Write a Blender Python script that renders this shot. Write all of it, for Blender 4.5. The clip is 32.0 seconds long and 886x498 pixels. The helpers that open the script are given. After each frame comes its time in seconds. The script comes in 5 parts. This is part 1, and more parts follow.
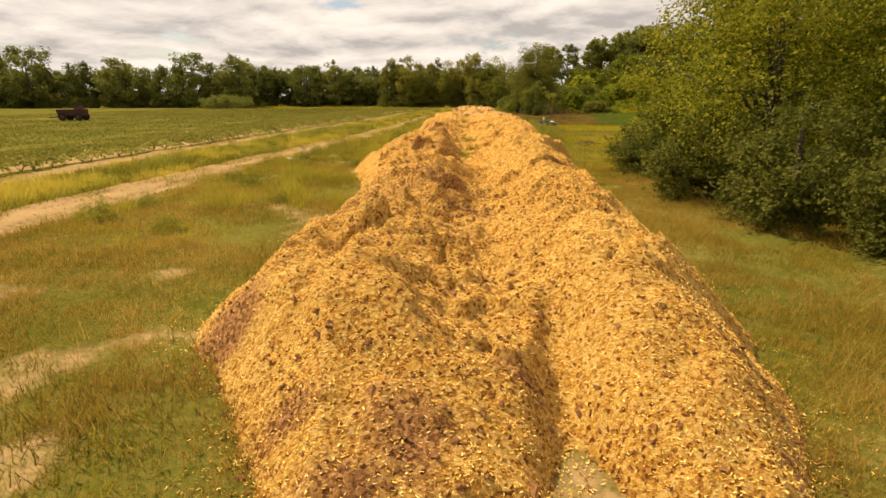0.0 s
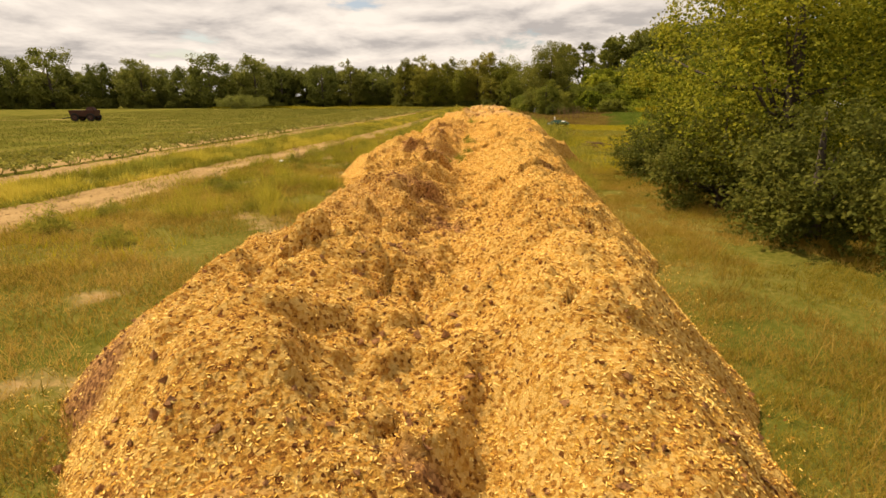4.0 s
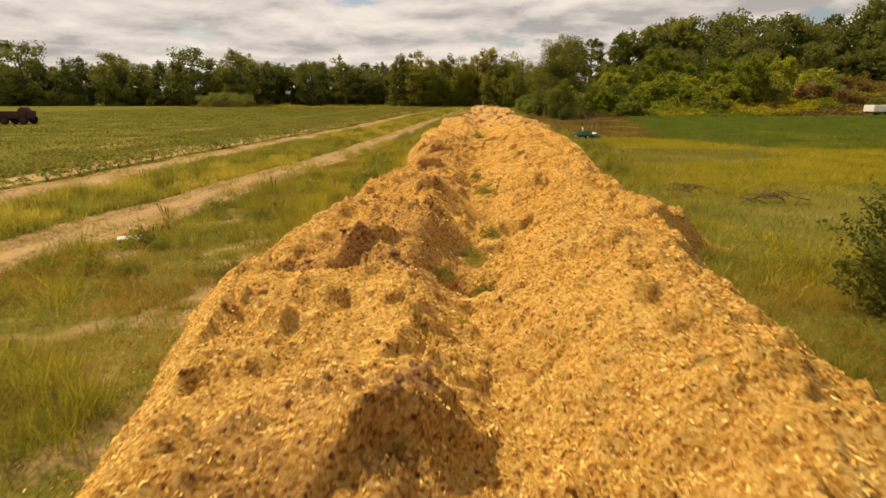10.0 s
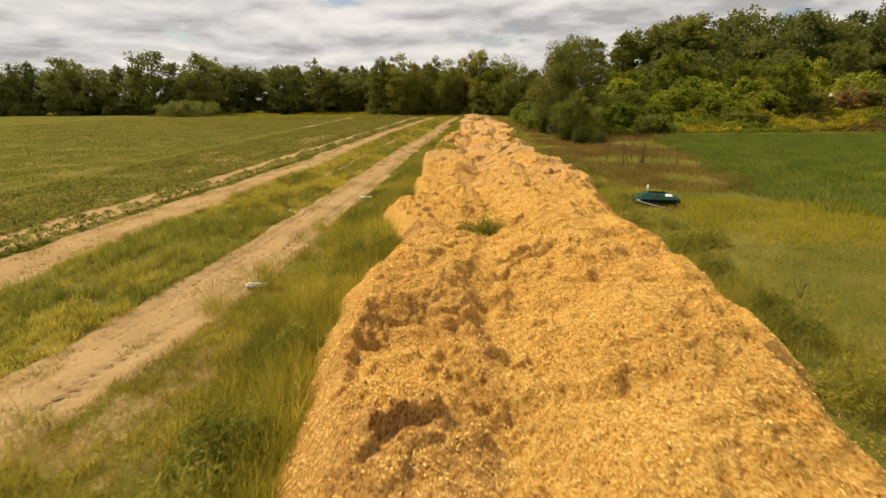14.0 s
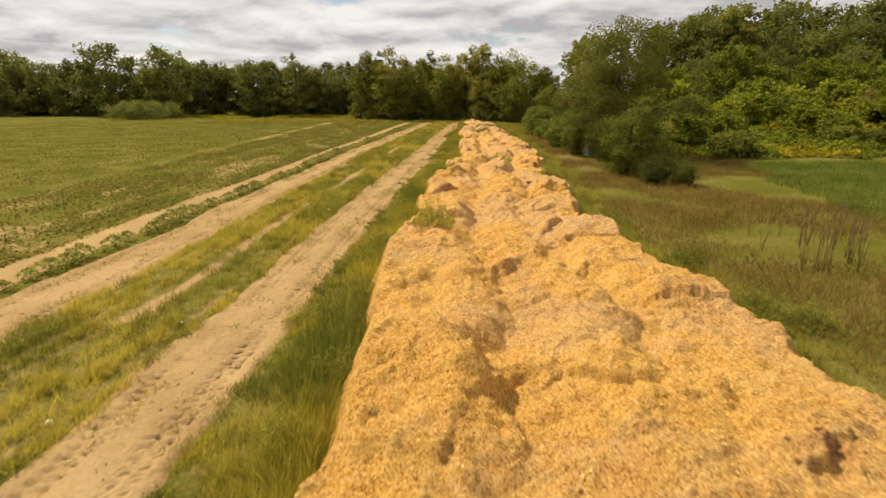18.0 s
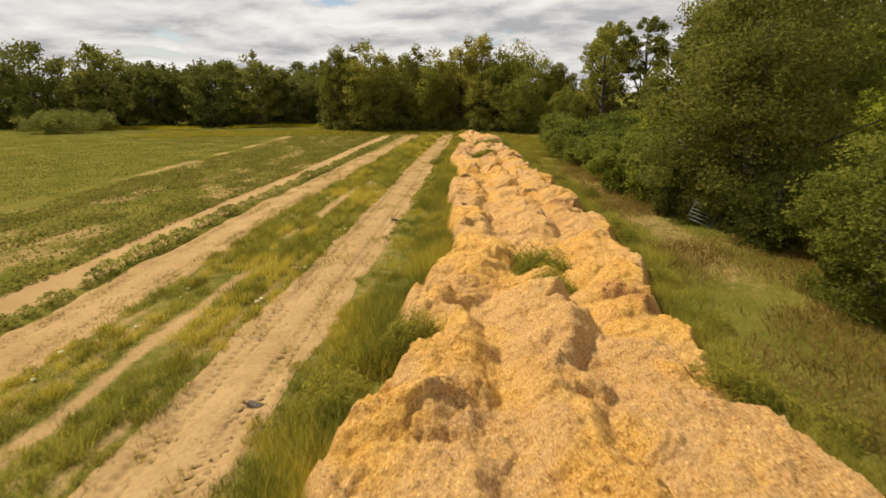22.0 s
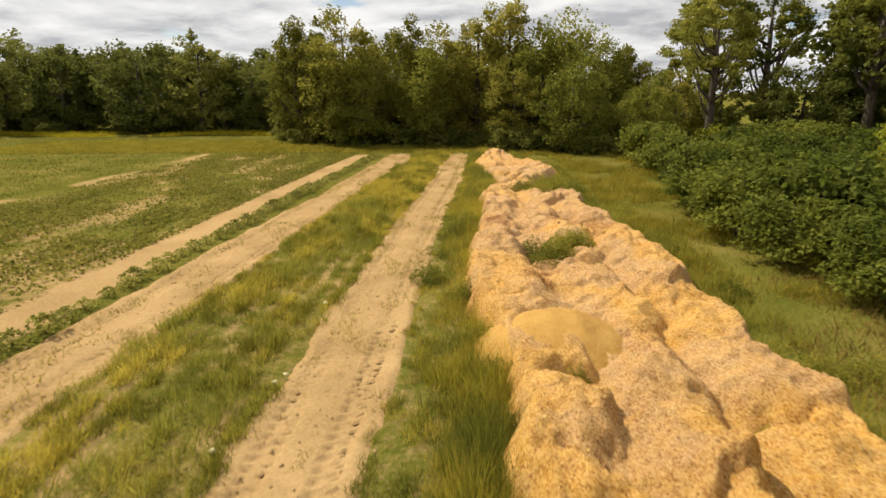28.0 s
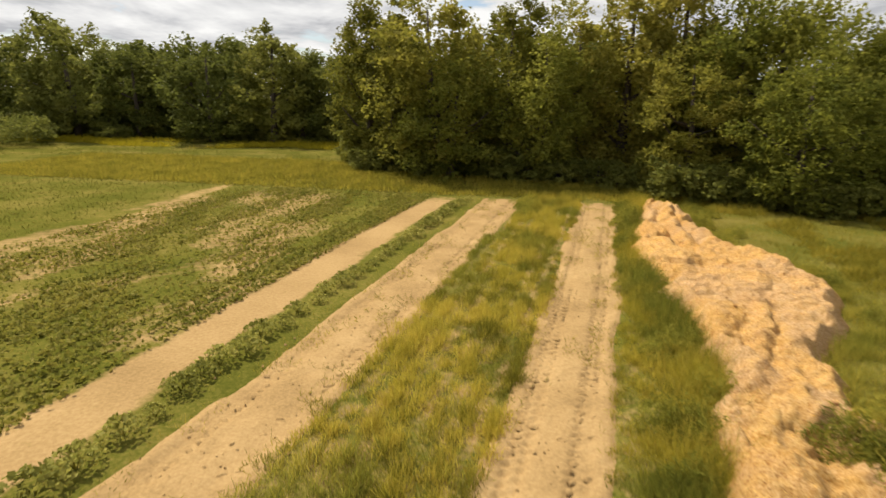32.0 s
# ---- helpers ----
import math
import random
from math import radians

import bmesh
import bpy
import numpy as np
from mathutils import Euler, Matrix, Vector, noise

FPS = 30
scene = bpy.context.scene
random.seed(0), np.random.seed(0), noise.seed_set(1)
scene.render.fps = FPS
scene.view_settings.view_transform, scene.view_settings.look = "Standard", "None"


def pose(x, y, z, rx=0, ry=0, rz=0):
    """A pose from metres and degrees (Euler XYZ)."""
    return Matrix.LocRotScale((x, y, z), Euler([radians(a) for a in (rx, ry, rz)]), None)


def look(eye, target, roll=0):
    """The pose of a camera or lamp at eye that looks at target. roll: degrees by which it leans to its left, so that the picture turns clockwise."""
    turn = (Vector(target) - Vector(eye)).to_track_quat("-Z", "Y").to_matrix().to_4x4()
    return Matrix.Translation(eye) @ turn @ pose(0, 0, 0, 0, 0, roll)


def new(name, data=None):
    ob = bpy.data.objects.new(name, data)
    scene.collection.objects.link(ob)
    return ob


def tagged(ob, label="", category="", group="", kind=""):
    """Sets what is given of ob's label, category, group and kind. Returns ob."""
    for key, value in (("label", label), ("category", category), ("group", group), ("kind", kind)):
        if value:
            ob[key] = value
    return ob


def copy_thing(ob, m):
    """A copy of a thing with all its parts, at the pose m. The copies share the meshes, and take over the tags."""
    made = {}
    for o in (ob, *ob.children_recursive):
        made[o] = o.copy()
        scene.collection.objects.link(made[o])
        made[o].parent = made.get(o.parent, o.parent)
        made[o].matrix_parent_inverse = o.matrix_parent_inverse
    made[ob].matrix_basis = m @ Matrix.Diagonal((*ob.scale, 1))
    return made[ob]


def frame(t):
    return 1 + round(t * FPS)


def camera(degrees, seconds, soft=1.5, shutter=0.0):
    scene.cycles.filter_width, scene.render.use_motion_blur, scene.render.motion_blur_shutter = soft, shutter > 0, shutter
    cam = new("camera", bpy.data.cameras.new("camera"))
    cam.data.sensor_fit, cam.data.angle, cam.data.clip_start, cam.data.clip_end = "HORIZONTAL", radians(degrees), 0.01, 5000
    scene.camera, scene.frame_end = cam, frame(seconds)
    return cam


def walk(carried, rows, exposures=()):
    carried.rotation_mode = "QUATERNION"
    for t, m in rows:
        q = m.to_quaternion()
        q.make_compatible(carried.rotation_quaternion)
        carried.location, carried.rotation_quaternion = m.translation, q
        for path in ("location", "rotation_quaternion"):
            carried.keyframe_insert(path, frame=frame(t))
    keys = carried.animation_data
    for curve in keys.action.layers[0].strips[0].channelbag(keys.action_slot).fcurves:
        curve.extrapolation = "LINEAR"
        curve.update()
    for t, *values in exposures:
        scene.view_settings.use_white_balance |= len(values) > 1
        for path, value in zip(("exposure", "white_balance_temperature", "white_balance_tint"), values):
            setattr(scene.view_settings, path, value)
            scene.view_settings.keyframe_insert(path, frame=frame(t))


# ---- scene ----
cam = camera(77.75, 32.0, soft=1.5, shutter=0.25)
PATH = [
    (0, (0.417, -0.601, 2.292), (0.324, 9.049, -0.329), -0.20),
    (0.5, (0.596, -0.533, 2.271), (0.534, 9.117, -0.352), -0.14),
    (1, (0.764, -0.554, 2.257), (0.727, 9.098, -0.357), -0.11),
    (1.5, (0.906, -0.508, 2.250), (0.821, 9.144, -0.363), -0.14),
    (2, (1.020, -0.417, 2.244), (0.830, 9.233, -0.374), -0.17),
    (2.5, (1.115, -0.276, 2.235), (0.898, 9.372, -0.387), -0.21),
    (4.5, (1.118, 0.943, 2.306), (0.701, 10.580, -0.331), -0.42),
    (5, (1.053, 1.532, 2.322), (0.636, 11.166, -0.326), -0.41),
    (5.5, (0.975, 2.165, 2.345), (0.540, 11.800, -0.294), -0.42),
    (6, (0.901, 2.875, 2.362), (0.470, 12.511, -0.274), -0.41),
    (6.5, (0.855, 3.719, 2.369), (0.429, 13.355, -0.269), -0.38),
    (7, (0.842, 4.580, 2.380), (0.416, 14.215, -0.263), -0.36),
    (7.5, (0.853, 5.438, 2.394), (0.450, 15.072, -0.256), -0.34),
    (8, (0.868, 6.264, 2.400), (0.482, 15.900, -0.245), -0.34),
    (8.5, (0.874, 7.185, 2.396), (0.500, 16.821, -0.253), -0.32),
    (9, (0.868, 8.327, 2.407), (0.506, 17.966, -0.232), -0.26),
    (9.5, (0.835, 9.560, 2.496), (0.484, 19.196, -0.155), -0.17),
    (10, (0.769, 10.887, 2.715), (0.440, 20.518, 0.046), -0.02),
    (10.5, (0.698, 12.249, 3.049), (0.395, 21.880, 0.375), 0.05),
    (11, (0.651, 13.761, 3.417), (0.343, 23.397, 0.762), -0.03),
    (11.5, (0.615, 15.339, 3.739), (0.327, 24.979, 1.094), -0.03),
    (12, (0.573, 17.207, 3.964), (0.306, 26.847, 1.318), 0.03),
    (12.5, (0.531, 19.173, 4.091), (0.345, 28.814, 1.443), -0.05),
    (13, (0.508, 21.198, 4.160), (0.382, 30.839, 1.507), -0.21),
    (13.5, (0.513, 23.228, 4.209), (0.403, 32.870, 1.561), -0.35),
    (14, (0.539, 25.280, 4.264), (0.423, 34.918, 1.600), -0.46),
    (14.5, (0.573, 27.493, 4.320), (0.445, 37.126, 1.639), -0.61),
    (16.5, (0.679, 37.137, 4.798), (0.578, 46.765, 2.095), -0.14),
    (17, (0.686, 39.673, 4.870), (0.605, 49.304, 2.177), -0.04),
    (17.5, (0.697, 42.296, 4.902), (0.635, 51.928, 2.217), 0.03),
    (18, (0.737, 45.083, 4.904), (0.681, 54.715, 2.218), -0.00),
    (18.5, (0.788, 47.903, 4.920), (0.734, 57.537, 2.239), -0.08),
    (19, (0.838, 50.788, 4.965), (0.794, 60.420, 2.278), -0.19),
    (19.5, (0.919, 53.785, 5.041), (0.888, 63.417, 2.354), -0.28),
    (20, (1.041, 56.641, 5.158), (1.036, 66.273, 2.471), -0.32),
    (20.5, (1.170, 59.517, 5.287), (1.184, 69.152, 2.610), -0.35),
    (21, (1.305, 62.383, 5.372), (1.328, 72.019, 2.698), -0.37),
    (21.5, (1.447, 65.169, 5.413), (1.465, 74.808, 2.749), -0.49),
    (22, (1.591, 67.854, 5.417), (1.576, 77.491, 2.745), -0.72),
    (22.5, (1.755, 70.531, 5.351), (1.701, 80.167, 2.676), -0.79),
    (23, (1.925, 73.151, 5.215), (1.865, 82.791, 2.555), -0.64),
    (23.5, (2.087, 75.869, 5.050), (2.003, 85.507, 2.387), -0.51),
    (24, (2.219, 78.647, 4.913), (2.087, 88.282, 2.237), -0.48),
    (24.5, (2.290, 81.348, 4.830), (2.132, 90.983, 2.161), -0.46),
    (25, (2.302, 83.964, 4.785), (2.128, 93.604, 2.130), -0.44),
    (25.5, (2.281, 86.552, 4.768), (2.094, 96.192, 2.113), -0.40),
    (27.5, (1.788, 96.356, 5.034), (1.635, 105.993, 2.370), -0.24),
    (28, (1.684, 98.888, 5.053), (1.552, 108.530, 2.404), -0.20),
    (28.5, (1.602, 101.328, 5.069), (1.478, 110.970, 2.419), -0.15),
    (29, (1.541, 103.790, 5.088), (1.430, 113.430, 2.428), -0.10),
    (29.5, (1.491, 106.242, 5.135), (1.387, 115.876, 2.457), -0.07),
    (30, (1.424, 108.653, 5.220), (1.335, 118.289, 2.546), 0.02),
    (30.5, (1.320, 111.099, 5.321), (1.252, 120.743, 2.679), 0.17),
    (31, (1.195, 113.599, 5.519), (0.880, 123.236, 2.868), 0.22),
    (31.5, (1.028, 116.261, 5.676), (0.023, 125.850, 3.023), 0.33),
    (32, (0.779, 118.795, 5.762), (-1.321, 128.207, 3.112), 0.40),
]
EXPOSURES = [(0, 0.08, 7700, 15), (4, 0.06, 7700, 15), (7, -0.10, 7800, 15), (10, -0.18, 7500, 15), (12.5, -0.22, 7000, 12), (15, -0.10, 6900, 12), (20, -0.04, 6700, 11), (23, -0.09, 6700, 11), (25.5, -0.02, 6600, 11), (28, 0.05, 6500, 10), (32, 0.10, 6500, 10)]
walk(cam, [(t, look(eye, target, roll)) for t, eye, target, roll in PATH], EXPOSURES)

# ---- world and sun ----
SUN_EL, SUN_AZ = 52.0, 146.0  # azimuth in degrees from +x, anticlockwise: beyond and to the field's side


def make_world():
    w = bpy.data.worlds.new("sky")
    scene.world = w
    w.use_nodes = True
    nt = w.node_tree
    nt.nodes.clear()
    N, L = nt.nodes.new, nt.links.new
    out, bg = N("ShaderNodeOutputWorld"), N("ShaderNodeBackground")
    sky = N("ShaderNodeTexSky")
    sky.sky_type, sky.sun_disc = "NISHITA", False
    sky.sun_elevation, sky.sun_rotation = radians(SUN_EL), radians(90 - SUN_AZ)
    sky.dust_density, sky.ozone_density = 1.5, 1.2
    tc, sep = N("ShaderNodeTexCoord"), N("ShaderNodeSeparateXYZ")
    L(tc.outputs["Generated"], sep.inputs[0])

    def math_node(op, a, b=None, clamp=False):
        m = N("ShaderNodeMath")
        m.operation, m.use_clamp = op, clamp
        for i, v in enumerate((a, b)):
            if v is None:
                continue
            if isinstance(v, (int, float)):
                m.inputs[i].default_value = v
            else:
                L(v, m.inputs[i])
        return m.outputs[0]

    def cloud_noise(lift, scale, detail, rough, off):
        """Noise on a flat layer of cloud, looked up a little higher in the sky by lift."""
        up = math_node("ADD", math_node("MAXIMUM", math_node("ADD", sep.outputs[2], lift), 0.0), 0.15)
        com, mp, n = N("ShaderNodeCombineXYZ"), N("ShaderNodeMapping"), N("ShaderNodeTexNoise")
        L(math_node("DIVIDE", sep.outputs[0], up), com.inputs[0])
        L(math_node("DIVIDE", sep.outputs[1], up), com.inputs[1])
        mp.inputs["Location"].default_value = off
        mp.inputs["Scale"].default_value = (1.0, 0.85, 1.0)
        L(com.outputs[0], mp.inputs[0])
        n.inputs["Scale"].default_value, n.inputs["Detail"].default_value = scale, detail
        n.inputs["Roughness"].default_value, n.inputs["Distortion"].default_value = rough, 0.25
        L(mp.outputs[0], n.inputs[0])
        return n.outputs[0]

    here = cloud_noise(0.0, 1.25, 10, 0.58, CLOUD_OFFSET)
    above = cloud_noise(0.018, 1.25, 10, 0.58, CLOUD_OFFSET)
    wide = cloud_noise(0.0, 0.32, 3, 0.5, (7.3, 2.2, 0))
    # tops lit, bases grey
    lit = math_node("ADD", math_node("MULTIPLY", math_node("SUBTRACT", here, above), 3.0), 0.50)
    lit = math_node("SUBTRACT", lit, math_node("MULTIPLY", math_node("SUBTRACT", here, 0.52), 0.8))
    lit = math_node("ADD", lit, math_node("MULTIPLY", math_node("SUBTRACT", wide, 0.5), 0.5), True)
    mask, tone = N("ShaderNodeValToRGB"), N("ShaderNodeValToRGB")
    mask.color_ramp.elements[0].position, mask.color_ramp.elements[1].position = 0.345, 0.405
    e = tone.color_ramp.elements
    e[0].position, e[0].color = 0.15, (0.56, 0.565, 0.585, 1)
    e[1].position, e[1].color = 0.88, (1.10, 1.09, 1.06, 1)
    mid = e.new(0.50)
    mid.color = (0.86, 0.855, 0.85, 1)
    L(here, mask.inputs[0])
    L(lit, tone.inputs[0])
    dim = N("ShaderNodeVectorMath")
    dim.operation = "SCALE"
    dim.inputs["Scale"].default_value = 0.13
    L(sky.outputs[0], dim.inputs[0])
    mix = N("ShaderNodeMix")
    mix.data_type = "RGBA"
    L(mask.outputs[0], mix.inputs["Factor"])
    L(dim.outputs[0], mix.inputs["A"])
    L(tone.outputs[0], mix.inputs["B"])
    L(mix.outputs["Result"], bg.inputs[0])
    bg.inputs[1].default_value = SKY_LEVEL
    L(bg.outputs[0], out.inputs[0])


SKY_LEVEL, SUN_LEVEL = 0.84, 5.7
CLOUD_OFFSET = (3.1, 1.7, 0.0)
make_world()
sun_data = bpy.data.lights.new("sun", "SUN")
sun_data.energy, sun_data.angle, sun_data.color = SUN_LEVEL, radians(0.6), (1.0, 0.90, 0.70)
sun = new("sun", sun_data)
sun_way = Vector((math.cos(radians(SUN_AZ)) * math.cos(radians(SUN_EL)), math.sin(radians(SUN_AZ)) * math.cos(radians(SUN_EL)), math.sin(radians(SUN_EL))))
sun.matrix_world = look(sun_way * 200, (0, 0, 0))


# ---- materials ----
def material(name, stops, scale=3.0, fine=40.0, fine_amount=0.35, rough=0.85, bump=0.4, bump_scale=60.0, bump_dist=0.02,
             island=0.0, thing=0.0, glow=0.0, metal=0.0, coord="Object", stretch=None, mask=None, mask_stops=None, specular=0.3, mask2=None, mask2_stops=None, cells=0.0, cell_amount=0.5, mask_gain=2.2, relief=0.0, relief_scale=12.0):
    """Two scales of noise through a ramp of colours, fine relief, variation by island and by thing, light through leaves."""
    m = bpy.data.materials.new(name)
    m.use_nodes = True
    nt = m.node_tree
    N, L = nt.nodes.new, nt.links.new
    bs = nt.nodes["Principled BSDF"]
    tc = N("ShaderNodeTexCoord")
    co = tc.outputs[coord]
    if stretch:
        mp = N("ShaderNodeMapping")
        mp.inputs["Scale"].default_value = stretch
        L(co, mp.inputs[0])
        co = mp.outputs[0]

    def noise_node(s, detail=5, rough_=0.6):
        n = N("ShaderNodeTexNoise")
        n.inputs["Scale"].default_value, n.inputs["Detail"].default_value, n.inputs["Roughness"].default_value = s, detail, rough_
        L(co, n.inputs[0])
        return n.outputs[0]

    def m2(op, a, b, clamp=False):
        k = N("ShaderNodeMath")
        k.operation, k.use_clamp = op, clamp
        for i, v in enumerate((a, b)):
            if isinstance(v, (int, float)):
                k.inputs[i].default_value = v
            else:
                L(v, k.inputs[i])
        return k.outputs[0]

    big, small = noise_node(scale), noise_node(fine, 4, 0.7)
    f = m2("ADD", m2("MULTIPLY", big, 1 - fine_amount), m2("MULTIPLY", small, fine_amount))
    f = m2("ADD", m2("MULTIPLY", m2("SUBTRACT", f, 0.5), 2.0), 0.5)
    if cells:
        vo, sp = N("ShaderNodeTexVoronoi"), N("ShaderNodeSeparateColor")
        vo.inputs["Scale"].default_value = cells
        L(co, vo.inputs["Vector"])
        L(vo.outputs["Color"], sp.inputs[0])
        fresh = N("ShaderNodeAttribute")
        fresh.attribute_name = "fresh"
        f = m2("ADD", f, m2("MULTIPLY", m2("MULTIPLY", m2("SUBTRACT", sp.outputs[0], 0.5), cell_amount), fresh.outputs["Fac"]))
        # one cell in ten darkened: the shade between chips, put into the colour
        f = m2("SUBTRACT", f, m2("MULTIPLY", m2("LESS_THAN", sp.outputs[1], 0.10), m2("MULTIPLY", m2("SUBTRACT", fresh.outputs["Fac"], 0.75), 0.36)))
    if island:
        g = N("ShaderNodeNewGeometry")
        f = m2("ADD", f, m2("MULTIPLY", m2("SUBTRACT", g.outputs["Random Per Island"], 0.5), island))
    if thing:
        o = N("ShaderNodeObjectInfo")
        f = m2("ADD", f, m2("MULTIPLY", m2("SUBTRACT", o.outputs["Random"], 0.5), thing))

    def ramp(fac, st):
        r = N("ShaderNodeValToRGB")
        el = r.color_ramp.elements
        while len(el) < len(st):
            el.new(0.5)
        for q, (p, c) in zip(el, st):
            q.position, q.color = p, (*c, 1)
        L(fac, r.inputs[0])
        return r.outputs[0]

    col = ramp(f, stops)
    for name_, stops_, gain, patch, ragged in ((mask, mask_stops, mask_gain, 2.6, 1.5), (mask2, mask2_stops, 1.8, 9.0, 0.8)):
        if not name_:
            continue
        at = N("ShaderNodeAttribute")
        at.attribute_name = name_
        edge = m2("ADD", at.outputs["Fac"], m2("MULTIPLY", m2("SUBTRACT", noise_node(patch, 8, 0.75), 0.5), ragged))
        edge = m2("MULTIPLY", m2("SUBTRACT", edge, 0.30), gain, True)
        mx = N("ShaderNodeMix")
        mx.data_type = "RGBA"
        L(edge, mx.inputs["Factor"])
        L(col, mx.inputs["A"])
        L(ramp(f, stops_), mx.inputs["B"])
        col = mx.outputs["Result"]
    L(col, bs.inputs["Base Color"])
    bs.inputs["Roughness"].default_value, bs.inputs["Metallic"].default_value = rough, metal
    bs.inputs["Specular IOR Level"].default_value = specular
    if bump:
        b = N("ShaderNodeBump")
        b.inputs["Strength"].default_value, b.inputs["Distance"].default_value = bump, bump_dist
        L(noise_node(bump_scale, 6, 0.65), b.inputs["Height"])
        if relief:
            b2 = N("ShaderNodeBump")
            b2.inputs["Strength"].default_value, b2.inputs["Distance"].default_value = 1.0, relief
            L(noise_node(relief_scale, 5, 0.7), b2.inputs["Height"])
            L(b2.outputs[0], b.inputs["Normal"])
        L(b.outputs[0], bs.inputs["Normal"])
    if glow:
        tr, ms = N("ShaderNodeBsdfTranslucent"), N("ShaderNodeMixShader")
        L(col, tr.inputs[0])
        ms.inputs[0].default_value = glow
        L(bs.outputs[0], ms.inputs[1])
        L(tr.outputs[0], ms.inputs[2])
        L(ms.outputs[0], nt.nodes["Material Output"].inputs[0])
    return m


def leaf_material(name, dark, mid_, light, glow=0.46, island=0.5, warm=1.03):
    dark, mid_, light = [(c[0] * warm, c[1], c[2]) for c in (dark, mid_, light)]
    return material(name, [(0.15, dark), (0.5, mid_), (0.9, light)], scale=0.5, fine=6, fine_amount=0.3, rough=0.75, specular=0.12, bump=0, island=island, thing=0.5, glow=glow)


SAND_STOPS = [(0.1, (0.216, 0.140, 0.063)), (0.5, (0.345, 0.228, 0.105)), (0.9, (0.464, 0.320, 0.157))]
M_GROUND = material("field_soil", [(0.1, (0.052, 0.058, 0.010)), (0.4, (0.097, 0.099, 0.017)), (0.58, (0.146, 0.129, 0.028)), (0.85, (0.241, 0.185, 0.060))],
                    scale=0.30, fine=11, fine_amount=0.5, bump=0.5, bump_scale=14, bump_dist=0.06, mask="sand", specular=0.0, rough=1.0, mask_stops=SAND_STOPS)
M_LANE = material("lane_sand", SAND_STOPS, scale=0.6, fine=14, fine_amount=0.5, bump=0.5, bump_scale=40, bump_dist=0.02, relief=0.012, relief_scale=9, specular=0.0, rough=1.0)
M_CHIPS = material("wood_chips", [(0.0, (0.134, 0.046, 0.012)), (0.20, (0.420, 0.189, 0.036)), (0.45, (0.585, 0.314, 0.062)), (0.80, (0.687, 0.438, 0.135))],
                   scale=0.7, fine=30, fine_amount=0.74, bump=1.0, bump_scale=42, bump_dist=0.035, relief=0.024, relief_scale=18, rough=0.95, specular=0.1, mask="grey", mask_gain=1.1, cells=34, cell_amount=0.58,
                   mask_stops=[(0.02, (0.22, 0.110, 0.052)), (0.35, (0.43, 0.252, 0.112)), (0.85, (0.60, 0.405, 0.215))],
                   mask2="dark", mask2_stops=[(0.05, (0.085, 0.036, 0.014)), (0.45, (0.27, 0.118, 0.046)), (0.95, (0.52, 0.26, 0.100))])
M_CHIP = material("loose_chip", [(0.05, (0.24, 0.09, 0.020)), (0.22, (0.62, 0.29, 0.046)), (0.5, (0.82, 0.475, 0.088)), (0.88, (0.91, 0.66, 0.22))],
                  scale=0.8, fine=8, fine_amount=0.2, bump=0, rough=0.85, island=1.15, specular=0.1)
M_CLOD = material("dark_mulch", [(0.1, (0.20, 0.088, 0.034)), (0.5, (0.38, 0.175, 0.062)), (0.9, (0.58, 0.30, 0.095))], scale=3, fine=30, fine_amount=0.6, bump=1.0, bump_scale=30, bump_dist=0.04, thing=0.4)
M_SAWDUST = material("sawdust", [(0.1, (0.38, 0.19, 0.036)), (0.5, (0.55, 0.31, 0.072)), (0.9, (0.68, 0.43, 0.13))], scale=2, fine=30, fine_amount=0.6, bump=1.0, bump_scale=42, bump_dist=0.04, relief=0.03, relief_scale=14)
M_GRASS = leaf_material("meadow_grass", (0.13, 0.125, 0.014), (0.25, 0.225, 0.026), (0.42, 0.33, 0.060), warm=1.11)
M_FIELD = leaf_material("field_grass", (0.049, 0.065, 0.009), (0.095, 0.111, 0.016), (0.159, 0.159, 0.030), warm=1.11)
M_RUSSET = leaf_material("russet_grass", (0.107, 0.074, 0.016), (0.205, 0.135, 0.033), (0.312, 0.213, 0.066))
M_DRY = leaf_material("dry_grass", (0.18, 0.135, 0.022), (0.33, 0.245, 0.042), (0.50, 0.37, 0.10), warm=1.11)
M_WEED = leaf_material("verge_weeds", (0.13, 0.135, 0.018), (0.255, 0.245, 0.031), (0.43, 0.37, 0.058), glow=0.56, warm=1.11)
M_FERN = leaf_material("feathery_weeds", (0.118, 0.142, 0.022), (0.235, 0.255, 0.039), (0.42, 0.39, 0.066), glow=0.56, warm=1.11)
M_TUFT = leaf_material("strip_grass", (0.17, 0.172, 0.022), (0.33, 0.318, 0.036), (0.51, 0.445, 0.076), glow=0.55, warm=1.11)
M_LUSH = leaf_material("lush_grass", (0.066, 0.105, 0.014), (0.135, 0.190, 0.025), (0.22, 0.265, 0.044), glow=0.5, island=0.3)
M_GOLD = leaf_material("yellow_weeds", (0.20, 0.18, 0.012), (0.36, 0.31, 0.018), (0.52, 0.42, 0.03))
M_CROP = leaf_material("crop_leaf", (0.19, 0.195, 0.042), (0.33, 0.32, 0.072), (0.49, 0.455, 0.14))
M_ROWS = leaf_material("low_crop", (0.081, 0.100, 0.014), (0.154, 0.172, 0.026), (0.246, 0.239, 0.048), warm=1.11)
M_LEAF_A = leaf_material("oak_leaf", (0.115, 0.136, 0.022), (0.20, 0.212, 0.032), (0.32, 0.32, 0.057), glow=0.56, island=0.35)
